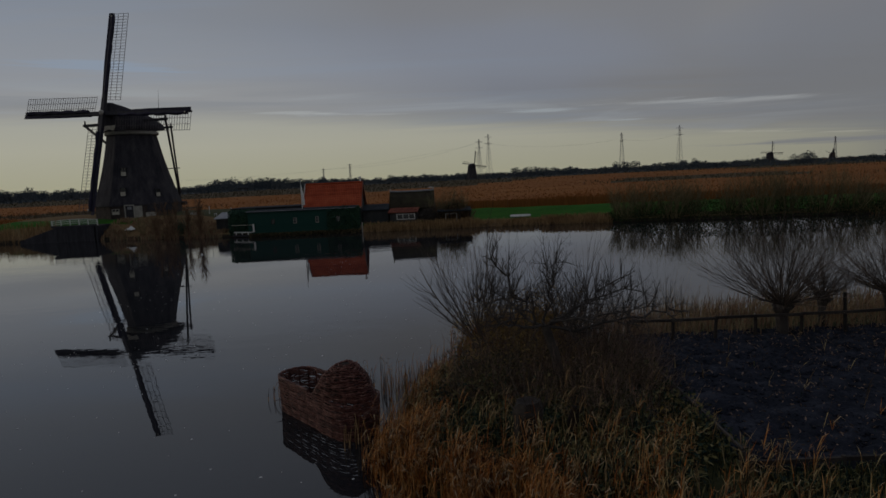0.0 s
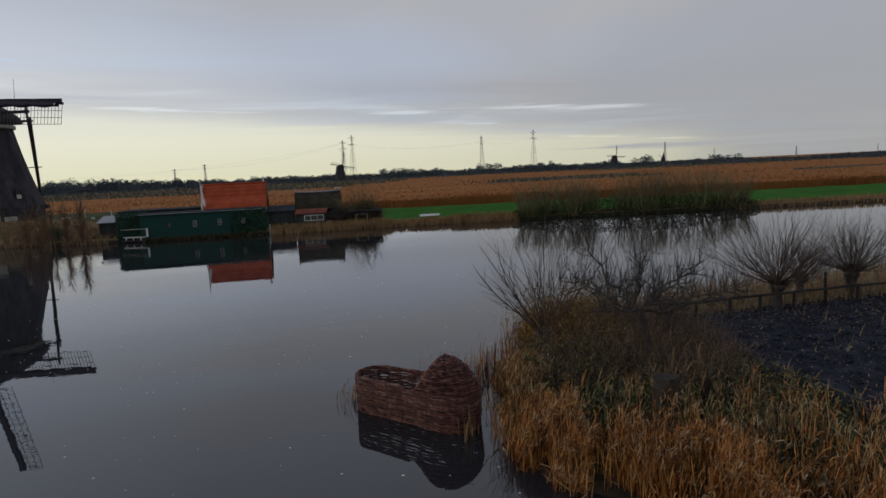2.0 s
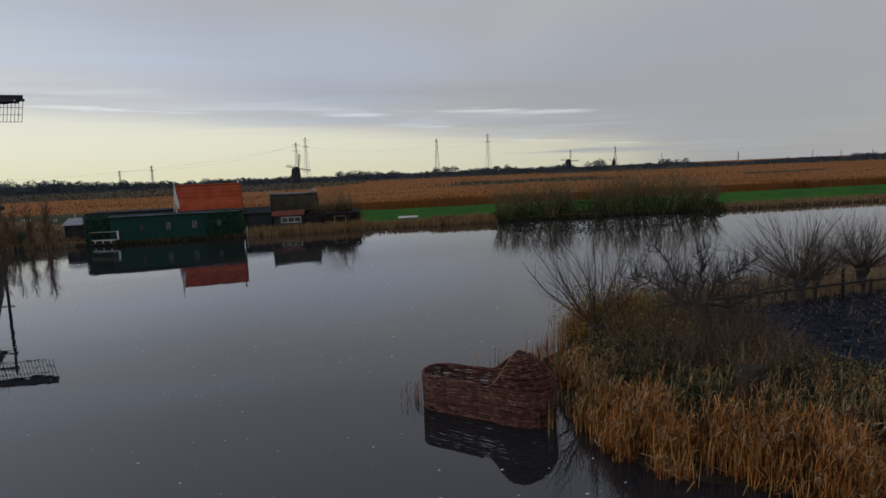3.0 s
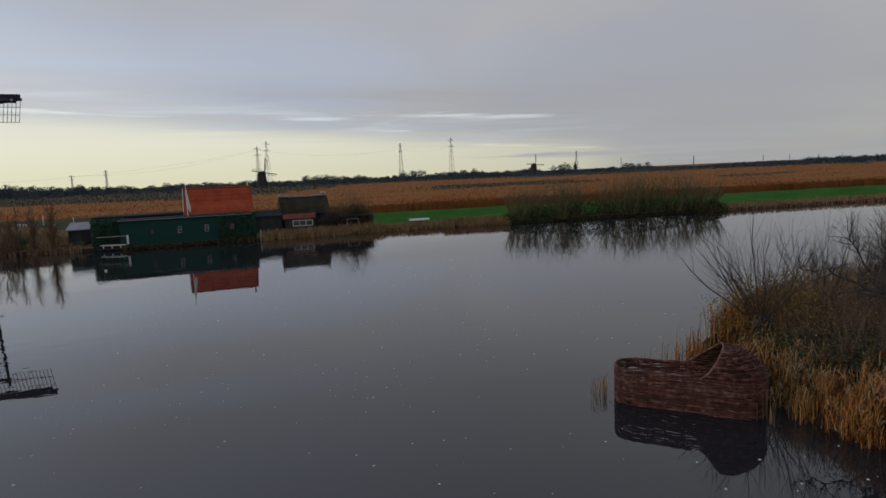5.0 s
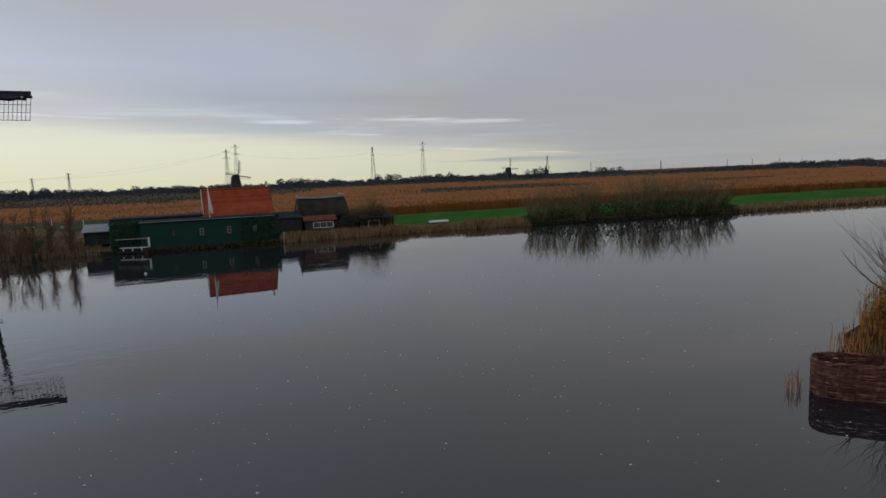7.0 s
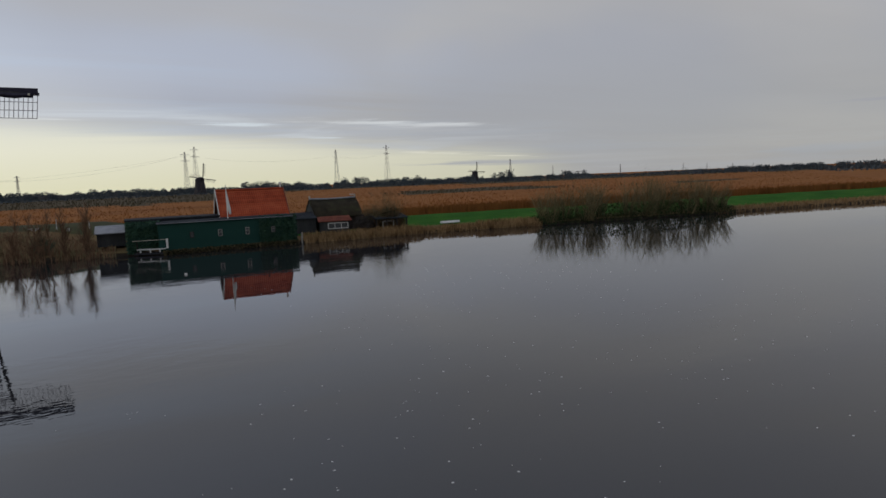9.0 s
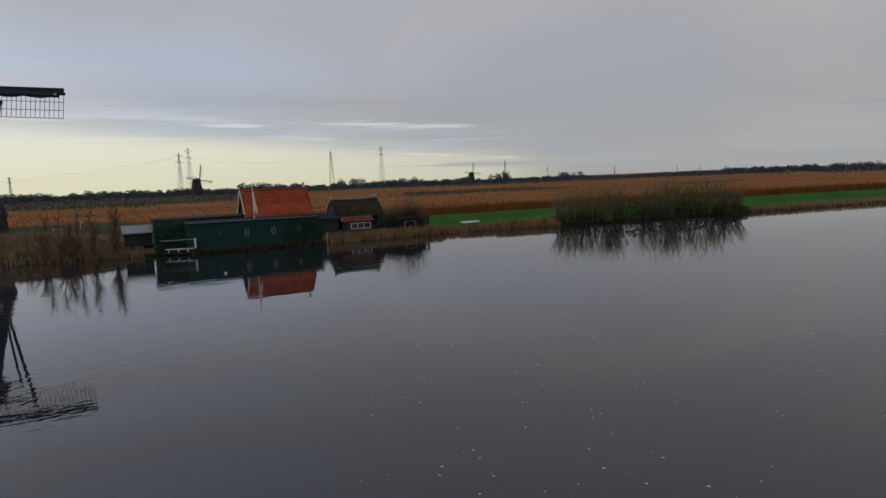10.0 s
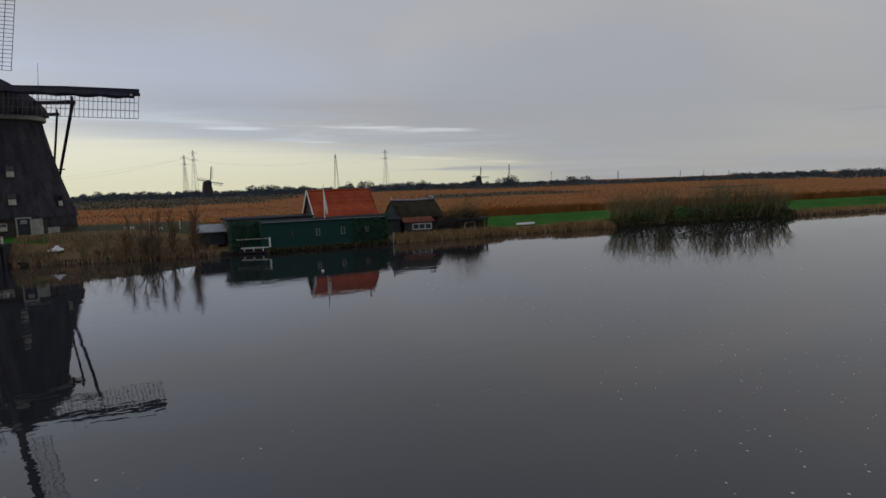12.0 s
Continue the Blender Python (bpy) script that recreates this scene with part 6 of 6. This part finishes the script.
def near_weeds():
    rnd = random.Random(77)
    me = Mesh()
    n = 0
    while n < 22000:
        x, y = rnd.uniform(-3, 14), rnd.uniform(7, 24)
        if not in_bank(x, y):
            continue
        d = edge_distance(x, y)
        if x > 5.4 and y > 18.6:
            continue
        if d < 0.6 or in_garden(x, y) and rnd.random() < 0.996:
            continue
        if noise.noise((x * 0.5 + 9, y * 0.5, 1)) < -0.25 and rnd.random() < 0.7:
            continue
        n += 1
        z = bank_height(x, y) - 0.03
        h = rnd.uniform(0.25, 0.6) * (0.5 if x > 4.2 and y > 9.0 else 1.0) * (1.0 + 0.9 * max(0.0, noise.noise((x * 0.8, y * 0.8, 3)) + 0.2))
        a = rnd.uniform(0, 2 * math.pi)
        c, s = math.cos(a) * 0.013, math.sin(a) * 0.013
        bend = Vector((math.cos(a + 1.3), math.sin(a + 1.3), 0)) * h * rnd.uniform(0.1, 0.7)
        m = Vector((x, y, z + h * 0.7)) + bend * 0.35
        t = Vector((x, y, z + h * rnd.uniform(0.7, 1.0))) + bend
        me.face((x - c, y - s, z), (x + c, y + s, z), (m.x + c, m.y + s, m.z), (m.x - c, m.y - s, m.z))
        me.face((m.x - c, m.y - s, m.z), (m.x + c, m.y + s, m.z), t)
    for _ in range(2900):
        x, y = rnd.uniform(-0.8, 5.6), rnd.uniform(10.6, 16.5)
        d = edge_distance(x, y)
        if in_bank(x, y) and d > 1.2 and noise.noise((x * 0.9, y * 0.9, 12)) > -0.15:
            p = Vector((x, y, bank_height(x, y)))
            leaf_cloud(me, [p + Vector((rnd.gauss(0, 0.10), rnd.gauss(0, 0.10), rnd.uniform(0.05, 0.55))) for _ in range(6)], rnd, 0.06, 0.5, 0.45)
    for _ in range(5200):
        x, y = rnd.uniform(-1.2, 6.5), rnd.uniform(8.6, 17.0)
        dd = edge_distance(x, y)
        if in_bank(x, y) and 1.0 < dd < 4.5 and not in_garden(x, y) and noise.noise((x * 0.8, y * 0.8, 21)) > -0.2:
            p = Vector((x, y, bank_height(x, y) - 0.04))
            a, h = rnd.uniform(0, 2 * math.pi), rnd.uniform(0.4, 0.95) * (0.5 if x > 4.2 and y > 9.0 else 1.0)
            out, sd = Vector((math.cos(a), math.sin(a), 0)), Vector((-math.sin(a), math.cos(a), 0)) * rnd.uniform(0.010, 0.020)
            q, e = p + out * h * 0.25 + Vector((0, 0, h * 0.75)), p + out * h * 0.75 + Vector((0, 0, h * rnd.uniform(0.5, 0.85)))
            me.face(p - sd, p + sd, q + sd, q - sd)
            me.face(q - sd, q + sd, e)
    # bramble leaves on the water side of the thicket
    for _ in range(2600):
        x, y = rnd.gauss(1.0, 0.8), rnd.gauss(16.8, 1.0)
        if in_bank(x, y) and edge_distance(x, y) > 0.7 and noise.noise((x * 1.1, y * 1.1, 31)) > -0.15:
            p = Vector((x, y, bank_height(x, y)))
            leaf_cloud(me, [p + Vector((rnd.gauss(0, 0.12), rnd.gauss(0, 0.12), rnd.uniform(0.05, 1.0))) for _ in range(5)], rnd, 0.05, 0.4, 0.5)
    pale = Mesh()
    for _ in range(260):
        x, y = rnd.uniform(-0.5, 6.0), rnd.uniform(9.5, 16.5)
        if in_bank(x, y) and edge_distance(x, y) > 0.9 and not in_garden(x, y):
            reed_stem(pale, None, rnd, x, y, bank_height(x, y) - 0.05, rnd.uniform(0.5, 1.1) * (0.6 if x > 4.2 and y > 9.0 else 1.0), 4, 0.008, 0.14)
    solid("dead_grass", pale, M_PALEREED, (0, 0, 0), "pale bent dead grass among the green weeds", "grass", kind="stuff")
    solid("bank_weeds", me, M_WEED, (0, 0, 0), "rank green and yellow weeds on the near bank", "weeds", kind="stuff")


near_weeds()


def thicket(name, at, label, size, stems, seed, mat, leaf_mat=None, leaves=0, leaf_size=0.05):
    """A tangled dome of thin canes."""
    rnd = random.Random(seed)
    t = thing(name, at, label, "thicket")
    me = Mesh()
    ends = []
    for _ in range(stems):
        a, q = rnd.uniform(0, 2 * math.pi), rnd.random() ** 0.5
        p = Vector((math.cos(a) * q * size[0] * 0.8, math.sin(a) * q * size[1] * 0.8, -0.1))
        hmax = size[2] * (1 - 0.55 * q * q)
        d = Vector((math.cos(a) * q * 0.5 + rnd.gauss(0, 0.3), math.sin(a) * q * 0.5 + rnd.gauss(0, 0.3), 1))
        twig(me, rnd, p, d, hmax * rnd.uniform(0.6, 1.05), rnd.uniform(0.005, 0.011) * (1 if at[1] < 40 else 2.5), 2, 3, 0.45, 0.15, 4, 4, ends)
    part("tangle", me, mat, t)
    if leaf_mat:
        lv = Mesh()
        pts = [Vector((e.x * 0.74, e.y * 0.74, e.z * 0.84)) + Vector((rnd.gauss(0, 0.12), rnd.gauss(0, 0.12), rnd.gauss(-0.08, 0.14))) for e in (rnd.choice(ends) for _ in range(leaves))]
        leaf_cloud(lv, pts, rnd, leaf_size, 0.3, 0.28)
        part("foliage", lv, leaf_mat, t)
    return t


thicket("bramble_thicket", (4.2, 15.2, 0.7), "brown tangle of thin bare canes", (1.6, 1.3, 1.8), 420, 201, M_BRAMBLE, M_UNDER, 1400, 0.045)
thicket("bramble_thicket", (1.9, 16.9, 0.7), "brown tangle of thin bare canes", (1.5, 1.4, 2.6), 300, 202, M_BRAMBLE, M_YELLOWLEAF, 2600, 0.04)
thicket("bramble_thicket", (4.4, 17.4, 0.8), "brown tangle of thin bare canes", (1.8, 1.6, 2.4), 460, 203, M_BRAMBLE, M_UNDER, 1400, 0.045)
thicket("bramble_thicket", (2.7, 15.2, 0.7), "brown tangle of thin bare canes", (1.4, 1.1, 1.8), 400, 209, M_BRAMBLE, M_UNDER, 1400, 0.045)
thicket("bramble_thicket", (3.4, 14.2, 0.7), "brown tangle of thin bare canes", (1.5, 1.2, 1.6), 380, 212, M_BRAMBLE, M_UNDER, 1400, 0.045)
thicket("bramble_thicket", (1.1, 15.3, 0.6), "brown tangle of thin bare canes", (1.3, 1.2, 2.0), 300, 213, M_BRAMBLE, M_UNDER, 1400, 0.045)
thicket("bramble_thicket", (3.6, 13.2, 0.7), "low thin tangle of bare canes above green weeds", (1.3, 1.2, 1.6), 220, 210, M_BRAMBLE, M_UNDER, 1400, 0.045)
thicket("osier_bush", (1.7, 19.3, 0.35), "osier bush keeping its yellow autumn leaves low down", (1.2, 1.1, 2.6), 150, 204, M_TWIG, M_YELLOWLEAF, 14000, 0.055)
thicket("osier_bush", (2.7, 19.1, 0.4), "osier bush keeping its yellow autumn leaves low down", (1.4, 1.2, 2.7), 150, 205, M_TWIG, M_YELLOWLEAF, 13000, 0.055)
def dark_stump():
    rnd = random.Random(207)
    s = thing("dark_stump", (1.6, 12.65, 0.65), "dark rotten willow stump sprouting thin twigs", "stump")
    rings = []
    for z, r in ((-0.1, 0.40), (0.3, 0.33), (0.7, 0.30), (1.05, 0.33), (1.28, 0.27), (1.20, 0.13)):
        rings.append([(math.cos(a * 0.628) * r * (1 + 0.25 * noise.noise((a * 1.3, z * 2, 4))), math.sin(a * 0.628) * r * (1 + 0.25 * noise.noise((a * 1.3, z * 2, 9))), z + 0.05 * noise.noise((a, z, 2))) for a in range(10)])
    part("bole", Mesh().loft(rings), M_FENCE, s)
    tw = Mesh()
    for _ in range(26):
        a = rnd.uniform(0, 2 * math.pi)
        twig(tw, rnd, Vector((math.cos(a) * 0.26, math.sin(a) * 0.26, 1.05)), (math.cos(a) * 0.7, math.sin(a) * 0.7, 1), rnd.uniform(0.4, 1.0), 0.008, 2, 3, 0.4, 0.2, 3, 3)
    part("twigs", tw, M_TWIG, s)
    d = thing("dead_stem", (2.5, 12.4, 0.7), "dark dead willow stem among the weeds", "stump")
    part("bole", Mesh().tube([(0, 0, -0.2), (0.03, 0.02, 0.4), (-0.02, 0.03, 0.8), (0.06, 0.0, 1.15)], [0.12, 0.10, 0.09, 0.05], 7), M_WICKERDARK, d)
    part("side_stem", Mesh().tube([(0.0, 0.02, 0.55), (0.12, 0.06, 0.85), (0.16, 0.1, 1.05)], [0.05, 0.04, 0.015], 6), M_WICKERDARK, d)


dark_stump()
thicket("autumn_bush", (4.6, 12.7, 0.85), "low bush with yellowing leaves by the side fence", (0.6, 0.5, 0.75), 60, 211, M_TWIG, M_YELLOWLEAF, 900, 0.05)
thicket("garden_shrub", (1.2, 83.6, 0.7), "dense brown bare shrub beside the cottage", (3.0, 1.4, 3.1), 460, 91, M_SAPLING, M_UNDER, 7000, 0.13)
thicket("garden_shrub", (-1.8, 83.4, 0.7), "dense dark-brown bare shrub beside the cottage", (1.4, 1.0, 2.3), 260, 92, M_BARK, M_BARK, 4000, 0.15)


def apple_tree():
    """A low gnarled tree: crooked limbs from one fork, knotted twigs and upright water sprouts."""
    rnd = random.Random(301)
    t = thing("fruit_tree", (2.7, 15.3, 0.92), "old gnarled bare fruit tree leaning over the thicket", "tree")
    part("trunk", Mesh().tube([(0.12, 0, -0.4), (0.08, 0.02, 0.6), (-0.02, 0.03, 1.2), (-0.16, 0.02, 1.65), (-0.25, 0.0, 1.95)], [0.17, 0.14, 0.13, 0.12, 0.12], 8), M_BARK, t)
    fork = Vector((-0.25, 0, 1.93))
    limbs = (
        (0.070, (-0.45, 0.1, 0.40), (-0.80, 0.3, 0.95), (-1.15, 0.4, 1.75)),
        (0.060, (-0.60, 0.7, 0.25), (-1.10, 1.4, 0.50), (-1.50, 1.8, 0.75)),
        (0.060, (-0.50, -0.3, 0.10), (-1.15, -0.4, 0.30), (-1.70, -0.3, 0.80)),
        (0.055, (0.10, 0.2, 0.55), (0.25, 0.3, 1.10), (0.30, 0.5, 1.65)),
        (0.065, (0.60, 0.1, 0.32), (1.30, 0.2, 0.70), (1.95, 0.1, 1.25)),
        (0.075, (0.70, -0.2, -0.05), (1.80, -0.2, 0.15), (2.80, 0.0, 0.30), (3.50, 0.1, 0.28)),
        (0.060, (0.80, 0.6, 0.20), (1.70, 1.0, 0.50), (2.60, 1.1, 0.75)),
        (0.055, (0.70, -0.6, 0.25), (1.50, -0.9, 0.55), (2.25, -0.9, 0.65)))
    for r, *way in limbs:
        me = Mesh()
        knots = [fork] + [fork + Vector(p) for p in way]
        pts = [fork]
        for a, b in zip(knots, knots[1:]):
            for k in (1, 2, 3):
                pts.append(a.lerp(b, k / 3) + Vector((rnd.gauss(0, 0.06), rnd.gauss(0, 0.06), rnd.gauss(0, 0.06))))
        n = len(pts)
        me.tube(pts, [r * 0.68 * (1 - 0.75 * q / n) for q in range(n)], 6)
        for q in range(2, n):
            out = (pts[q] - pts[q - 1]).normalized()
            for _ in range(3):
                e = (out * 0.7 + Vector((rnd.gauss(0, 0.7), rnd.gauss(0, 0.7), rnd.gauss(0.1, 0.5)))).normalized()
                twig(me, rnd, pts[q], e, rnd.uniform(0.4, 0.95), rnd.uniform(0.011, 0.018), 3, 4, 0.9, 0.10, 5, 3, None, 0.26)
            for _ in range(3):
                twig(me, rnd, pts[q], (rnd.gauss(0.05, 0.2), rnd.gauss(0, 0.2), 1), rnd.uniform(0.4, 1.0) * (1.25 - 0.4 * q / n), rnd.uniform(0.009, 0.014), 2, 3, 0.35, 0.3, 4, 3, None, 0.10)
        part("limb", me, M_BARK, t)


apple_tree()


def pollard(at, label, seed, head=1.15, r=0.2, rods=170, length=2.5, thick=1.0, fan=1.3, group="pollard willows by the fence"):
    rnd = random.Random(seed)
    t = thing("pollard_willow", at, label, "tree", group)
    kn = Mesh().tube([(0, 0, -0.2), (0.02, 0, 0.3), (-0.02, 0.02, head * 0.75), (0, 0, head), (0, 0, head + 0.22)], [r * 1.25, r, r * 0.95, r * 1.5, r * 0.7], 9)
    for _ in range(14):
        a = rnd.uniform(0, 2 * math.pi)
        p = Vector((math.cos(a) * r * 1.1, math.sin(a) * r * 1.1, head + rnd.uniform(-0.12, 0.2)))
        kn.tube([p * 1.0, p + Vector((math.cos(a), math.sin(a), 0.6)) * 0.12], [0.09, 0.04], 5)
    part("trunk", kn, M_BARK, t)
    me = Mesh()
    for _ in range(rods):
        a = rnd.uniform(0, 2 * math.pi)
        q = rnd.random() ** 0.7
        d = Vector((math.cos(a) * q * fan, math.sin(a) * q * fan, 1.0 - 0.55 * fan * q))
        p = Vector((math.cos(a) * r * q, math.sin(a) * r * q, head + 0.1))
        twig(me, rnd, p, d, length * rnd.uniform(0.6, 1.05), thick * rnd.uniform(0.010, 0.018), 2, 4, 0.34, 0.30, 5, 6)
    part("crown", me, M_TWIG, t)
    return t


stool = pollard((1.0, 18.6, 0.4), "osier stool with long straight bare rods", 411, 1.1, 0.24, 34, 3.4, 1.5, 0.80, "osier stools on the bank")
rod = Mesh().tube([(-0.05, 0.1, 1.0), (-0.75, 0.6, 1.75), (-1.3, 1.1, 2.3), (-1.7, 1.5, 2.9), (-1.95, 1.75, 3.4)], [0.035, 0.030, 0.024, 0.016, 0.006], 6)
for k, (p, q) in enumerate((((-1.0, 0.85, 2.0), (-1.15, 0.9, 2.7)), ((-1.4, 1.2, 2.45), (-1.9, 1.3, 2.75)), ((-1.6, 1.4, 2.75), (-1.5, 1.6, 3.3)))):
    rod.tube([p, q], [0.012, 0.004], 4)
part("long_rod", rod, M_TWIG, stool)
pollard((3.9, 18.7, 0.7), "osier stool with long straight bare rods", 412, 0.8, 0.2, 30, 2.9, 1.2, 0.9, "osier stools on the bank")
pollard((11.15, 19.95, 0.8), "pollard willow with a round crown of bare rods", 401, 1.15, 0.2, 115, 2.9, 1.05, 1.45)
pollard((13.1, 20.9, 0.7), "slim pollard willow with short bare rods", 402, 1.25, 0.14, 60, 1.3)
pollard((15.3, 20.6, 0.7), "pollard willow with a round crown of bare rods", 403, 1.3, 0.2, 120, 2.3)
pollard((19.5, 21.0, 0.7), "pollard willow with a round crown of bare rods", 404, 1.3, 0.2, 100, 2.3)
shrub("dry_shrub", (8.3, 21.6, 0.6), "thin yellowish bare shrub at the water's edge", 1.9, 1.4, 30, 405, M_PALEREED, 0.012, 2, 5, base=0.5)


def fringe():
    rnd = random.Random(91)
    me = Mesh()
    for _ in range(2400):
        x, y = rnd.uniform(5.6, 26), rnd.uniform(19.9, 23.4)
        reed_stem(me, None, rnd, x, y, 0.75, rnd.uniform(0.35, 0.8), 2, 0.014)
    for _ in range(2600):
        x = rnd.uniform(5, 26)
        y = float(np.interp(x, [6, 10, 15, 24], [23.0, 24.6, 25.8, 26.6])) + rnd.uniform(-2.6, 0.2)
        reed_stem(me, None, rnd, x, y, 0.1 + 0.2 * rnd.random(), rnd.uniform(0.6, 1.25), 1, 0.014)
    solid("shore_reeds", me, M_BANKVEG, (0, 0, 0), "pale dry reeds along the shore behind the fence", "reed", kind="stuff")


fringe()


def garden():
    rnd = random.Random(61)
    me = Mesh()
    x0, y0, _, y1 = GARDEN
    nx, ny = 150, 70
    for j in range(ny + 1):
        for i in range(nx + 1):
            x, y = x0 + (26 - x0) * i / nx, y0 + (y1 - y0) * j / ny
            y = min(y, 20.6)
            z = 1.05 + 0.05 * noise.noise((x * 1.6, y * 1.6, 0)) + 0.08 * noise.noise((x * 4.5, y * 4.5, 5)) + 0.05 * rnd.random()
            if i in (0, nx) or j in (0, ny):
                z = 0.9
            me.v.append((x, y, z))
    for j in range(ny):
        for i in range(nx):
            me.f.append((j * (nx + 1) + i, j * (nx + 1) + i + 1, (j + 1) * (nx + 1) + i + 1, (j + 1) * (nx + 1) + i))
    solid("garden_soil", me, M_SOIL, (0, 0, 0), "dug plot of dark lumpy garden soil", "soil", kind="structure")
    cl = Mesh()
    for _ in range(3600):
        x, y = rnd.uniform(x0 + 0.2, 22), rnd.uniform(y0 + 0.2, y1 - 0.1)
        s = rnd.uniform(0.02, 0.07)
        m = Matrix.Rotation(rnd.uniform(0, 3), 3, "Z") @ Matrix.Rotation(rnd.uniform(-0.6, 0.6), 3, "X")
        cl.box((x, y, 1.06 + s * 0.2), (s * 1.6, s, s), m)
    solid("soil_clods", cl, M_SOIL, (0, 0, 0), "scattered dark clods of dug soil", "soil", kind="stuff")
    lf = Mesh()
    pts = [(rnd.uniform(x0, 22), rnd.uniform(y0, y1), 1.09 + 0.06 * rnd.random()) for _ in range(4200)]
    leaf_cloud(lf, pts, rnd, 0.045, 0.0, 0.35)
    solid("plant_litter", lf, M_BRAMBLE, (0, 0, 0), "dead brown leaves and straw on the soil", "litter", kind="stuff")


garden()


def fences():
    rnd = random.Random(71)
    f = thing("garden_fence", (0, 0, 0), "weathered dark post-and-rail fence at the back of the plot", "fence")
    xs = [5.9, 7.35, 8.75, 10.1, 11.6, 13.1, 14.6, 16.1, 17.6, 19.1, 20.6, 22.1, 23.6]
    for x in xs:
        top = 2.40 if x == 13.1 else 1.78
        part("post", Mesh().tube([(x, 19.65, 0.7), (x + rnd.gauss(0, 0.02), 19.65, top)], [0.065, 0.055], 7), M_FENCE, f)
    for a, b in zip(xs, xs[1:]):
        part("rail", Mesh().beam((a, 19.58, 1.76 + rnd.gauss(0, 0.015)), (b, 19.58, 1.74 + rnd.gauss(0, 0.015)), 0.07, 0.09), M_FENCE, f)
    s = thing("side_fence", (0, 0, 0), "low wire-and-rail fence along the side of the plot", "fence")
    ys = [19.4, 17.7, 16.0, 14.3, 12.6, 10.9]
    xx = [5.62, 5.58, 5.52, 5.48, 5.44, 5.4]
    for x, y in zip(xx, ys):
        part("post", Mesh().tube([(x, y, 0.6), (x, y, 1.42)], 0.045, 6), M_BARK, s)
    for i in range(5):
        part("rail", Mesh().beam((xx[i], ys[i], 1.36 + 0.02 * i), (xx[i + 1], ys[i + 1], 1.37 + 0.02 * i), 0.045, 0.05), M_BARK, s)
    n = thing("front_fence", (0, 0, 0), "low dark rail fence at the front of the plot", "fence")
    px = [5.4, 7.2, 9.0, 10.8, 12.6, 14.4]
    for x in px:
        part("post", Mesh().tube([(x, 10.75, 0.6), (x, 10.75, 1.32)], 0.05, 6), M_FENCE, n)
    for a, b in zip(px, px[1:]):
        part("rail", Mesh().beam((a, 10.75, 1.26), (b, 10.75, 1.25), 0.06, 0.08), M_FENCE, n)


fences()


def floating_fluff():
    rnd = random.Random(99)
    me = Mesh()
    n = 0
    while n < 900:
        x, y = rnd.uniform(-48, 4), rnd.uniform(6, 52)
        if noise.noise((x * 0.10, y * 0.10, 6)) + rnd.uniform(-0.4, 0.4) < -0.05 or in_bank(x, y) or (x < -22 and y > 30) or (-6 < x < -2 and 14 < y < 19):
            continue
        n += 1
        s = rnd.uniform(0.012, 0.040) * rnd.uniform(0.6, 1.3)
        k = rnd.randint(5, 7)
        ph = rnd.uniform(0, 6)
        ring = [(x + math.cos(ph + a * 2 * math.pi / k) * s * rnd.uniform(0.6, 1.4), y + math.sin(ph + a * 2 * math.pi / k) * s * rnd.uniform(0.6, 1.4), 0.004) for a in range(k)]
        me.face(*ring)
        for a in range(k):
            me.face(ring[a], ring[(a + 1) % k], (x, y, 0.014))
    solid("floating_fluff", me, M_FOAM, (0, 0, 0), "small white flecks of reed fluff drifting on the water", "fluff", kind="stuff")


floating_fluff()
